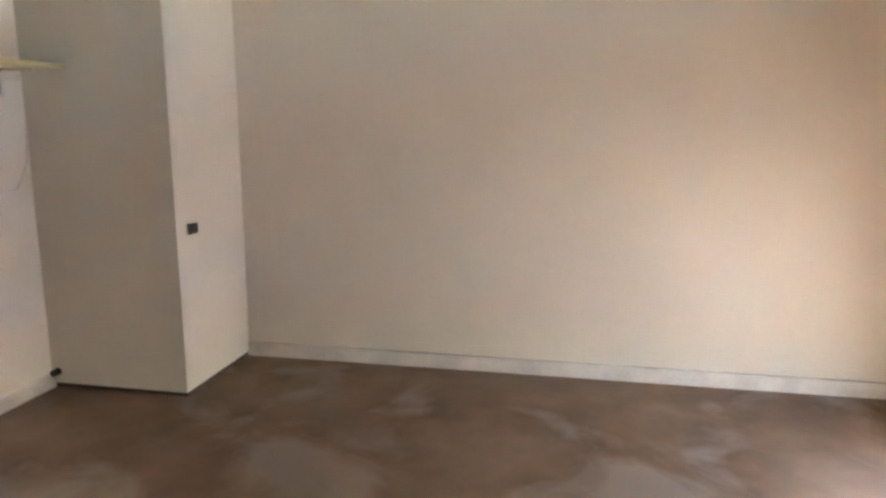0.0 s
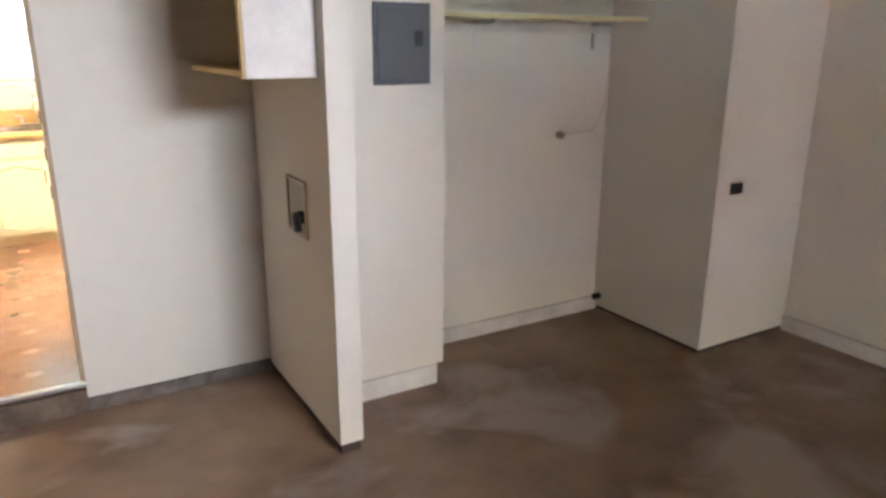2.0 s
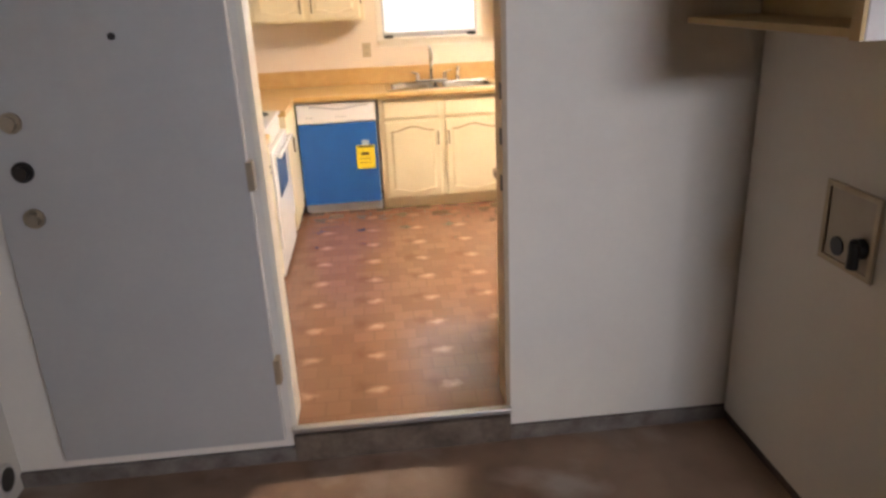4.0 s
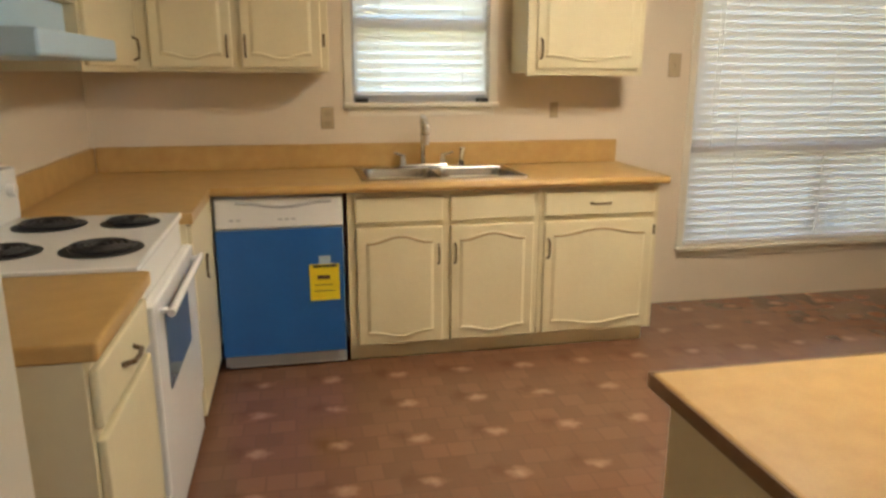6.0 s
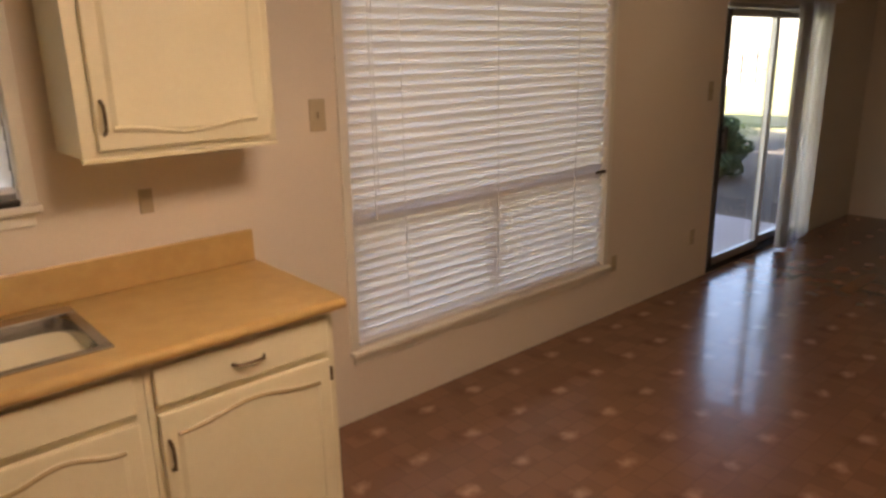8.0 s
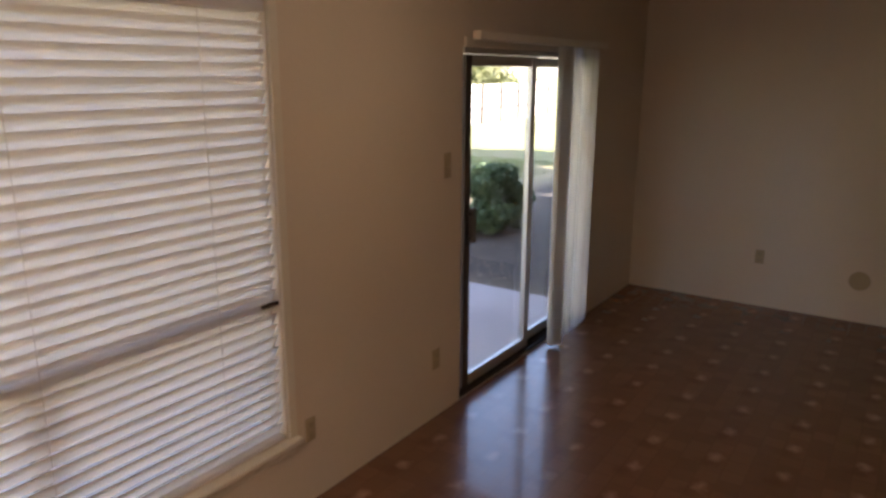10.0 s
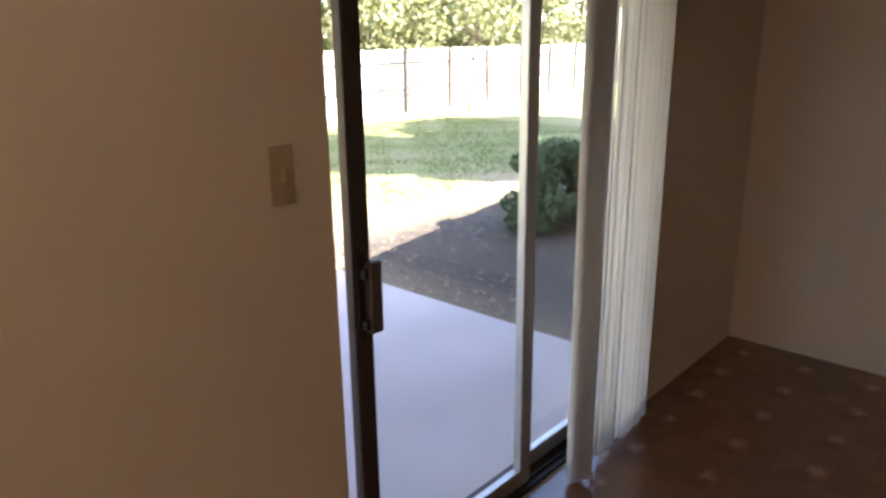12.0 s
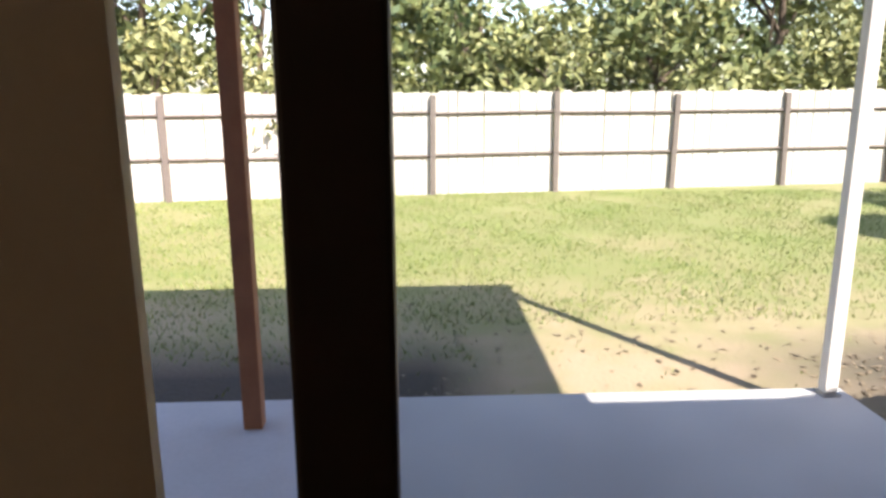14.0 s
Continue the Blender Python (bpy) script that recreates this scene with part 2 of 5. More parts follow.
def lawn_material():
    """Thin lawn: green tufts over pale straw, bare near the slab."""
    m = mat("lawn", (0.16, 0.19, 0.05), dark=(0.27, 0.22, 0.11), rough=0.95, scale=0.9, amount=0.75, fine=22, bump=0.6, bump_scale=30)
    nodes, links = m.node_tree.nodes, m.node_tree.links
    p = nodes["Principled BSDF"]
    where = next(n for n in nodes if n.type == "NEW_GEOMETRY")
    base = p.inputs["Base Color"].links[0].from_socket
    split, near, patch, both, mix = nodes.new("ShaderNodeSeparateXYZ"), nodes.new("ShaderNodeMapRange"), nodes.new("ShaderNodeTexNoise"), nodes.new("ShaderNodeMath"), nodes.new("ShaderNodeMix")
    near.inputs["From Min"].default_value, near.inputs["From Max"].default_value = 6.4, 3.4
    patch.inputs["Scale"].default_value, patch.inputs["Detail"].default_value = 2.4, 6
    both.operation, both.use_clamp = "MULTIPLY_ADD", True
    both.inputs[1].default_value = 1.7
    lift = nodes.new("ShaderNodeMath")
    lift.operation, lift.inputs[1].default_value = "SUBTRACT", 0.95
    links.new(where.outputs["Position"], split.inputs[0])
    links.new(where.outputs["Position"], patch.inputs["Vector"])
    links.new(split.outputs["Y"], near.inputs["Value"])
    links.new(near.outputs["Result"], lift.inputs[0])
    links.new(patch.outputs["Fac"], both.inputs[0])
    links.new(lift.outputs[0], both.inputs[2])
    mix.data_type = "RGBA"
    mix.inputs[7].default_value = (0.36, 0.27, 0.17, 1)
    links.new(both.outputs[0], mix.inputs[0])
    links.new(base, mix.inputs[6])
    # dark soil on both sides of the bare corner, darkened for the shade there
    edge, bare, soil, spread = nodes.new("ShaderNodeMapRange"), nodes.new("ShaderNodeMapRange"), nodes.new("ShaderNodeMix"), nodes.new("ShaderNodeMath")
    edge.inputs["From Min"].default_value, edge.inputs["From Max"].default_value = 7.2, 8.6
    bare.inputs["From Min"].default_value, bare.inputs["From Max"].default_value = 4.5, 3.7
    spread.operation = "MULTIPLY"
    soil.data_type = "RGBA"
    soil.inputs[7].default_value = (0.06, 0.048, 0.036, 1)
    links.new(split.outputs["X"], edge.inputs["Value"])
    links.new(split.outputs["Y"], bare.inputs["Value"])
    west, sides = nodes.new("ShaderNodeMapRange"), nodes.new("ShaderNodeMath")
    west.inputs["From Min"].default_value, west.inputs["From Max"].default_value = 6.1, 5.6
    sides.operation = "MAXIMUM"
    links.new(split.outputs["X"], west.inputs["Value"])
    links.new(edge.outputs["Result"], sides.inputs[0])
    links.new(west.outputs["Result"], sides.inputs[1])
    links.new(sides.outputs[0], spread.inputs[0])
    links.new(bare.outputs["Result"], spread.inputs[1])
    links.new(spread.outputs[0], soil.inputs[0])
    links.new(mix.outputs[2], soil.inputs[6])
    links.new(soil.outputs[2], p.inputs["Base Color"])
    return m


M["leaf"] = leaf_material("leaf", (0.20, 0.22, 0.07), (0.045, 0.07, 0.025))
M["leaf_dark"] = leaf_material("leaf_dark", (0.10, 0.17, 0.06), (0.04, 0.075, 0.03))
M["leaf_pale"] = leaf_material("leaf_pale", (0.34, 0.33, 0.13), (0.10, 0.12, 0.04))
M["grass"] = leaf_material("grass_blade", (0.24, 0.27, 0.07), (0.09, 0.14, 0.03))
M["lawn"] = lawn_material()


# ---- building helpers ----
def box(bm, x0, x1, y0, y1, z0, z1, bevel=0.0):
    m = Matrix.LocRotScale(((x0 + x1) / 2, (y0 + y1) / 2, (z0 + z1) / 2), None, (x1 - x0, y1 - y0, z1 - z0))
    made = bmesh.ops.create_cube(bm, size=1.0, matrix=m)["verts"]
    if bevel:
        edges = list({e for v in made for e in v.link_edges})
        bmesh.ops.bevel(bm, geom=edges, offset=bevel, segments=2, affect="EDGES", profile=0.5)
    return bm


def boxes(*rows, bevel=0.0):
    bm = bmesh.new()
    for row in rows:
        box(bm, *row, bevel=bevel)
    return bm


def rod(bm, a, b, r, r2=None, seg=12):
    a, b = Vector(a), Vector(b)
    turn = (b - a).to_track_quat("Z", "Y").to_matrix().to_4x4()
    bmesh.ops.create_cone(bm, cap_ends=True, segments=seg, radius1=r, radius2=r if r2 is None else r2, depth=(b - a).length, matrix=Matrix.Translation((a + b) / 2) @ turn)
    return bm


def rods(*rows, seg=12):
    bm = bmesh.new()
    for row in rows:
        rod(bm, *row, seg=seg)
    return bm


def pipe(bm, points, r, seg=10):
    """A bent round bar through the given points."""
    points = [Vector(p) for p in points]
    rings = []
    for n, p in enumerate(points):
        way = (points[min(n + 1, len(points) - 1)] - points[max(n - 1, 0)]).normalized()
        side = way.cross(Vector((0.3, 0.2, 1)) if abs(way.z) < 0.9 else Vector((1, 0, 0))).normalized()
        up = side.cross(way)
        rings.append([bm.verts.new(p + r * (math.cos(a) * side + math.sin(a) * up)) for a in (2 * math.pi * k / seg for k in range(seg))])
    for one, two in zip(rings, rings[1:]):
        for k in range(seg):
            bm.faces.new((one[k], one[(k + 1) % seg], two[(k + 1) % seg], two[k]))
    bm.faces.new(rings[0][::-1])
    bm.faces.new(rings[-1])
    return bm


def thing(name, loc, label, category, group="", kind=""):
    ob = new(name)
    ob.location = loc
    return tagged(ob, label, category, group, kind)


def part(name, bm, material, parent=None, label=""):
    """Links a bmesh, given in world metres, as one mesh under a thing or a part."""
    base = Vector((0, 0, 0))
    up = parent
    while up is not None:
        base += up.location
        up = up.parent
    bmesh.ops.translate(bm, verts=bm.verts, vec=-base)
    bmesh.ops.recalc_face_normals(bm, faces=bm.faces)
    mesh = bpy.data.meshes.new(name)
    bm.to_mesh(mesh)
    bm.free()
    mesh.materials.append(material)
    ob = new(name, mesh)
    ob.parent = parent
    if label:
        ob["label"] = label
    return ob


def structure(name, bm, material, label, category):
    return tagged(part(name, bm, material), label, category, kind="structure")


def smooth(ob):
    ob.data.polygons.foreach_set("use_smooth", [True] * len(ob.data.polygons))
    return ob


# ---- large structure: ground and house ----
GARAGE_FLOOR = -0.15
WALL_TOP = 2.5
GARAGE_TOP = 2.78


def gable(bm, x0, x1, y0, y1, ym, z0, zm, thick):
    """A pitched roof slab with its ridge along x."""
    pts = [(y0, z0), (ym, zm), (y1, z0), (y1, z0 + thick), (ym, zm + thick), (y0, z0 + thick)]
    left, right = [bm.verts.new((x0, y, z)) for y, z in pts], [bm.verts.new((x1, y, z)) for y, z in pts]
    for k in range(6):
        bm.faces.new((left[k], left[(k + 1) % 6], right[(k + 1) % 6], right[k]))
    bm.faces.new((left[0], left[1], left[4], left[5]))
    bm.faces.new((left[1], left[2], left[3], left[4]))
    bm.faces.new((right[0], right[5], right[4], right[1]))
    bm.faces.new((right[1], right[4], right[3], right[2]))
    return bm


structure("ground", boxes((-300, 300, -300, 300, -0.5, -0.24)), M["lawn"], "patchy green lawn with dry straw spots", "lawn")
structure("pavement_patio", boxes((2.2, 7.82, 0.16, 3.14, -0.4, -0.12), bevel=0.012), M["patio"], "pale grey poured concrete patio slab", "patio")
structure("pavement_driveway", boxes((-1.6, 4.6, -60, -8.85, -0.5, -0.2)), M["patio"], "plain pale concrete driveway", "driveway")
# Unseen roof; eave and east end are set by where its shadow falls.
structure("roof", gable(bmesh.new(), -2.2, 15.0, -10.2, 0.42, -4.7, 2.56, 4.4, 0.14), M["roof"], "dark shingle house roof", "roof")
def wedge(bm, corners, z0, z1):
    low, high = [bm.verts.new((x, y, z0)) for x, y in corners], [bm.verts.new((x, y, z1)) for x, y in corners]
    bm.faces.new(low[::-1])
    bm.faces.new(high)
    for k in range(len(corners)):
        n = (k + 1) % len(corners)
        bm.faces.new((low[k], low[n], high[n], high[k]))
    return bm


# Unseen wedge, added only to slant the shadow edge east of the patio.
structure("shadow_wedge", wedge(bmesh.new(), ((9.0, 0.43), (15.0, 0.43), (15.0, 1.60)), 2.57, 2.69), M["roof"], "unseen roof wedge added to slant the house shadow", "roof")
structure("floor_kitchen", boxes((-0.438, 0.438, -3.52, -3.45, -0.03, 0.0), (-1.25, 8.42, -3.45, 0.0, -0.12, 0.0), (4.54, 8.42, -6.4, -3.45, -0.12, 0.0)), M["vinyl"], "glossy red-brown sheet vinyl with pale chips", "floor")
structure("floor_garage", boxes((-1.5, 4.36, -8.85, -3.52, -0.3, GARAGE_FLOOR)), M["slab"], "brown-stained worn concrete garage slab", "floor")
structure("ceiling", boxes((-1.4, 8.6, -3.455, 0.15, WALL_TOP, 2.56), (4.54, 8.6, -6.5, -3.456, WALL_TOP, 2.56)), M["ceiling"], "off-white textured ceiling", "ceiling")
structure("ceiling_garage", boxes((-1.62, 4.54, -9.4, -3.456, GARAGE_TOP, 2.84)), M["dark_ceiling"], "unseen garage ceiling, dark brown to bounce less light", "ceiling")

# outside wall, with the sink window, the wide window and the sliding door
SINK = (0.10, 0.86, 1.262, 2.10)
WIDE = (2.13, 4.02, 0.365, 2.125)
SLIDE = (5.38, 7.08, 0.0, 2.0)


def wall_rows(y0, y1, left=SLIDE[0]):
    return [
        (-1.4, SINK[0], y0, y1, -0.3, WALL_TOP), (SINK[0], SINK[1], y0, y1, -0.3, SINK[2]), (SINK[0], SINK[1], y0, y1, SINK[3], WALL_TOP),
        (SINK[1], WIDE[0], y0, y1, -0.3, WALL_TOP), (WIDE[0], WIDE[1], y0, y1, -0.3, WIDE[2]), (WIDE[0], WIDE[1], y0, y1, WIDE[3], WALL_TOP),
        (WIDE[1], left, y0, y1, -0.3, WALL_TOP), (left, SLIDE[1], y0, y1, SLIDE[3], WALL_TOP), (left, SLIDE[1], y0, y1, -0.3, -0.004),
        (SLIDE[1], 8.57, y0, y1, -0.3, WALL_TOP)]


structure("wall_north", boxes(*wall_rows(0.0, 0.012, 5.368), *wall_rows(0.0122, 0.10, 5.31)), M["house_wall"], "warm beige painted wall with smooth finish", "wall")
structure("wall_north_brick", boxes(*wall_rows(0.103, 0.16, 5.28)), M["brick"], "red-brown brick outside wall", "wall")
# Unseen wall, added below the roof's eastward run.
structure("wall_annex", boxes((8.575, 14.4, 0.103, 0.16, -0.3, WALL_TOP), (14.4, 14.46, -6.4, 0.16, -0.3, WALL_TOP)), M["brick"], "red-brown brick outside wall", "wall")
structure("wall_east", boxes((8.25, 8.40, -6.4, 0.0, -0.3, WALL_TOP)), M["house_wall"], "dim beige painted end wall", "wall")
structure("wall_west", boxes((-1.4, -1.25, -3.4, 0.0, -0.3, WALL_TOP)), M["house_wall"], "beige painted kitchen end wall", "wall")
structure("wall_living_south", boxes((4.54, 8.57, -6.55, -6.4, -0.3, WALL_TOP)), M["house_wall"], "plain beige wall", "wall")
structure("wall_living_west", boxes((4.545, 4.665, -6.4, -3.4, 0.0, WALL_TOP)), M["house_wall"], "plain beige wall", "wall")
# wall between kitchen and garage, its doorway 0.88 m wide
DOOR = (-0.44, 0.44, 0.0, 2.04)


def door_rows(y0, y1, z0, top):
    return [(-1.5, DOOR[0], y0, y1, z0, top), (DOOR[1], 4.54, y0, y1, z0, top), (DOOR[0], DOOR[1], y0, y1, DOOR[3], top)]


structure("wall_kitchen_south", boxes(*door_rows(-3.455, -3.40, 0.0, WALL_TOP)), M["house_wall"], "beige painted wall with a doorway", "wall")
structure("wall_garage_north", boxes(*door_rows(-3.52, -3.458, -0.085, GARAGE_TOP)), M["garage_wall"], "off-white scuffed drywall with a doorway", "wall")
structure("garage_curb", boxes((-1.5, DOOR[0], -3.535, -3.4, -0.3, -0.088), (DOOR[1], 4.36, -3.535, -3.4, -0.3, -0.088)), M["curb"], "bare grey concrete stem under the garage wall", "curb")
structure("door_step", boxes((DOOR[0] + 0.002, DOOR[1] - 0.002, -3.542, -3.45, -0.16, -0.035), bevel=0.004), M["riser"], "dirty concrete riser below the threshold", "step")
structure("threshold", boxes((DOOR[0] + 0.001, DOOR[1] - 0.001, -3.555, -3.522, -0.012, 0.012), bevel=0.005), M["alu"], "worn aluminium door threshold", "threshold")
structure("wall_garage_west", boxes((-1.62, -1.5, -9.4, -3.4, -0.3, GARAGE_TOP)), M["garage_wall"], "off-white garage side wall", "wall")
structure("wall_garage_east", boxes((4.36, 4.54, -9.4, -3.52, -0.3, GARAGE_TOP)), M["garage_wall"], "off-white garage side wall", "wall")
# Unseen wall; its high and low openings are added to let light in.
structure("wall_garage_south", boxes((-1.5, 1.2, -8.85, -8.7, -0.3, GARAGE_TOP), (2.5, 2.55, -8.85, -8.7, -0.3, GARAGE_TOP), (2.55, 3.3, -8.85, -8.7, 0.32, GARAGE_TOP), (3.3, 4.36, -8.85, -8.7, -0.3, GARAGE_TOP), (1.2, 2.5, -8.85, -8.7, 2.68, GARAGE_TOP), (1.2, 2.5, -8.85, -8.7, -0.3, 2.2)), M["garage_wall"], "unseen garage front wall with a high and a low opening added for light", "wall")
structure("wall_wing", boxes((1.353, 1.462, -4.525, -3.536, -0.10, GARAGE_TOP)), M["garage_wall"], "short off-white stub wall", "wall")
structure("wall_meter", boxes((1.462, 2.113, -4.117, -3.536, -0.04, GARAGE_TOP)), M["garage_wall"], "boxed-out off-white wall section", "wall")
structure("wall_recess", boxes((2.113, 3.571, -3.683, -3.536, -0.10, GARAGE_TOP)), M["garage_wall"], "off-white back wall of a recess", "wall")
structure("wall_column", boxes((3.571, 4.36, -4.581, -3.536, -0.125, GARAGE_TOP)), M["garage_wall"], "boxed-in off-white corner column", "wall")
# Dark strips fill the gaps below stub wall and column, painting their shade.
structure("wing_foot", boxes((1.362, 1.452, -4.515, -3.54, -0.16, -0.102)), M["dark_foot"], "dark strip standing in for the gap under the stub wall", "sill plate")
structure("column_foot", boxes((3.58, 4.35, -4.572, -3.7, -0.16, -0.127)), M["dark_foot"], "dark strip standing in for the shaded gap under the column", "sill plate")
structure("baseboard_meter", boxes((1.465, 2.07, -4.13, -4.0, -0.152, -0.044), bevel=0.004), M["garage_trim"], "scuffed white base block", "baseboard")
structure("baseboard_recess", boxes((2.08, 3.568, -3.712, -3.684, -0.152, -0.06), bevel=0.004), M["garage_trim"], "scuffed white baseboard", "baseboard")
structure("baseboard_garage_east", boxes((4.332, 4.359, -9.2, -4.586, -0.152, -0.055), bevel=0.004), M["garage_trim"], "scuffed white baseboard", "baseboard")

# lamp added in an unseen opening behind the walk's start, to light the garage
lamp("garage_fill_lamp", "AREA", look((1.85, -8.68, 2.44), (-0.1, -3.5, 0.4)), 0.45, (0.93, 0.96, 1.0), size=(1.2, 0.44), spread=radians(56))

# ---- garage things ----


def electric_panel(x0, x1, y, z0, z1):
    t = thing("electric_panel", ((x0 + x1) / 2, y, z0), "dark grey steel electric panel set in the garage wall", "electric panel")
    part("cover", boxes((x0, x1, y - 0.012, y - 0.001, z0, z1), bevel=0.003), M["panel_grey"], t)
    part("door", boxes((x0 + 0.018, x1 - 0.018, y - 0.02, y - 0.013, z0 + 0.02, z1 - 0.02), bevel=0.003), M["panel_grey"], t)
    part("latch", boxes((x1 - 0.085, x1 - 0.045, y - 0.03, y - 0.021, z0 + 0.17, z0 + 0.24), bevel=0.004), M["black_plastic"], t, "black latch")


electric_panel(1.74, 2.03, -4.117, 1.41, 1.77)


def washer_box():
    x = 1.353
    t = thing("washer_outlet_box", (x, -4.11, 0.8), "recessed washing-machine outlet box with a brown interior", "outlet box")
    y0, y1, z0, z1 = -4.255, -4.01, 0.77, 1.022
    part("rim", boxes((x - 0.012, x - 0.001, y0, y0 + 0.018, z0, z1), (x - 0.012, x - 0.001, y1 - 0.018, y1, z0, z1), (x - 0.012, x - 0.001, y0 + 0.018, y1 - 0.018, z0, z0 + 0.018), (x - 0.012, x - 0.001, y0 + 0.018, y1 - 0.018, z1 - 0.018, z1)), M["plate"], t)
    part("back", boxes((x - 0.006, x - 0.002, y0 + 0.018, y1 - 0.018, z0 + 0.018, z1 - 0.018)), M["brass"], t, "brown back")
    part("valve", rods(((x - 0.03, -4.2, 0.86), (x - 0.004, -4.2, 0.86), 0.03), ((x - 0.03, -4.2, 0.80), (x - 0.03, -4.2, 0.88), 0.016)), M["dark_metal"], t, "dark valve")
    part("drain_hole", rods(((x - 0.01, -4.09, 0.83), (x - 0.003, -4.09, 0.83), 0.03)), M["black_plastic"], t)


washer_box()


def open_cupboard():
    """A deep wall cupboard over the washer place, its side open to a shelf."""
    x0, x1, y0, y1, z0, z1 = 1.075, 1.351, -4.43, -3.522, 1.47, 2.3
    t = thing("wall_cupboard", ((x0 + x1) / 2, -4.0, z0), "open-sided plywood cupboard with a white front, over the washer place", "cupboard")
    part("bottom", boxes((x0, x1, y0, y1, z0, z0 + 0.02)), M["raw_ply"], t)
    part("top", boxes((x0, x1, y0, y1, z1 - 0.02, z1)), M["raw_ply"], t)
    part("front", boxes((x0, x1, y0 - 0.02, y0 - 0.001, z0 - 0.005, z1), bevel=0.003), M["garage_trim"], t, "white painted front")
    part("front_edge", boxes((x0 - 0.012, x0 - 0.001, y0 - 0.018, y0 + 0.02, z0 - 0.004, z1)), M["raw_ply"], t)
    part("shelf", boxes((x0 + 0.01, x1, y0 + 0.02, y1, 1.78, 1.80)), M["raw_ply"], t)
    part("back", boxes((x1 - 0.012, x1 - 0.002, y0, y1, z0 + 0.02, z1 - 0.02)), M["raw_ply"], t)


M["raw_ply"] = mat("raw_plywood", (0.55, 0.40, 0.19), rough=0.7, dark=(0.42, 0.28, 0.12), scale=9, amount=0.6)
open_cupboard()


def recess_shelf():
    t = thing("wall_shelf", (2.84, -3.83, 1.70), "yellowed painted board shelf across the recess", "shelf")
    part("board", boxes((2.116, 3.568, -3.985, -3.685, 1.72, 1.742), bevel=0.002), M["shelf_paint"], t)
    for x in (2.56, 3.42):
        b = part("bracket", boxes((x - 0.012, x + 0.012, -3.90, -3.686, 1.700, 1.717), (x - 0.012, x + 0.012, -3.70, -3.686, 1.56, 1.70)), M["garage_trim"], t)
    part("cleat", boxes((2.13, 3.55, -3.704, -3.686, 1.655, 1.698)), M["garage_trim"], t)


M["shelf_paint"] = mat("yellowed_paint", (0.62, 0.55, 0.30), rough=0.6, scale=4, amount=0.4)
recess_shelf()


def gas_stub():
    t = thing("gas_pipe_stub", (3.2, -3.69, 1.05), "short capped pipe along the recess wall", "pipe")
    part("pipe", pipe(bmesh.new(), [(3.185, -3.72, 1.056), (3.3, -3.71, 1.06), (3.44, -3.70, 1.06), (3.53, -3.70, 1.2), (3.555, -3.70, 1.40)], 0.005), M["garage_trim"], t)
    part("cap", rods(((3.175, -3.70, 1.056), (3.175, -3.735, 1.056), 0.022)), M["brass"], t)
    part("flange", rods(((3.185, -3.684, 1.056), (3.185, -3.72, 1.056), 0.012)), M["brass"], t)


gas_stub()


def open_box(x, y, z, name, label):
    t = thing(name, (x, y, z), label, "outlet box")
    part("box", boxes((x - 0.05, x + 0.05, y - 0.008, y - 0.001, z - 0.03, z + 0.03), bevel=0.003), M["dark_metal"], t)
    part("socket", boxes((x - 0.03, x + 0.025, y - 0.014, y - 0.009, z - 0.02, z + 0.018), bevel=0.003), M["black_plastic"], t)


open_box(3.735, -4.581, 0.82, "junction_box", "open dark junction box in the column")


def pest_can():
    t = thing("pipe_clean_out", (3.54, -3.73, -0.06), "small dark pipe end in the recess corner", "pipe")
    part("pipe", rods(((3.52, -3.735, -0.05), (3.566, -3.735, -0.05), 0.022)), M["dark_metal"], t)


pest_can()


def garage_door_leaf():
    """The house door, swung back flat against the garage wall."""
    t = thing("door_1", (-0.455, -3.56, 0.02), "grey painted flush door standing open against the garage wall, with three bolts", "door", kind="structure")
    x0, x1, y0, y1 = -1.282, -0.462, -3.605, -3.56
    part("leaf", boxes((x0, x1, y0, y1, 0.0, 2.02), bevel=0.003), M["door_grey"], t)
    for z, name, material in ((1.275, "deadbolt", "brass"), (1.115, "deadbolt", "dark_metal"), (0.957, "knob", "brass")):
        p = part(name, rods(((-1.172, y0 - 0.001, z), (-1.172, y0 - 0.012, z), 0.034), ((-1.172, y0 - 0.012, z), (-1.172, y0 - 0.03, z), 0.022), seg=20), M[material], t)
    part("viewer", rods(((-0.815, y0 - 0.001, 1.522), (-0.815, y0 - 0.006, 1.522), 0.012)), M["dark_metal"], t, "dark door viewer")
    for z in (0.3, 1.05, 1.8):
        part("hinge", boxes((-0.466, -0.444, y0 - 0.006, y1, z - 0.05, z + 0.05)), M["brass"], t)
    f = thing("door_frame", (0, -3.46, 0), "worn painted wooden door frame", "door frame", kind="structure")
    part("jamb", boxes((DOOR[0] + 0.001, DOOR[0] + 0.02, -3.53, -3.39, 0.014, DOOR[3])), M["trim"], f)
    part("jamb", boxes((DOOR[1] - 0.02, DOOR[1] - 0.001, -3.53, -3.39, 0.014, DOOR[3])), M["jamb_wood"], f)
    part("head", boxes((DOOR[0] + 0.02, DOOR[1] - 0.02, -3.53, -3.39, DOOR[3] - 0.02, DOOR[3] - 0.001)), M["trim"], f)
    for z in (0.945, 1.115, 1.275):
        part("strike_plate", boxes((DOOR[1] - 0.026, DOOR[1] - 0.0205, -3.529, -3.50, z - 0.028, z + 0.028), bevel=0.001), M["dark_metal"], f, "dark worn strike plate")


M["jamb_wood"] = mat("jamb_wood", (0.40, 0.30, 0.19), rough=0.6, scale=6, amount=0.5)
garage_door_leaf()


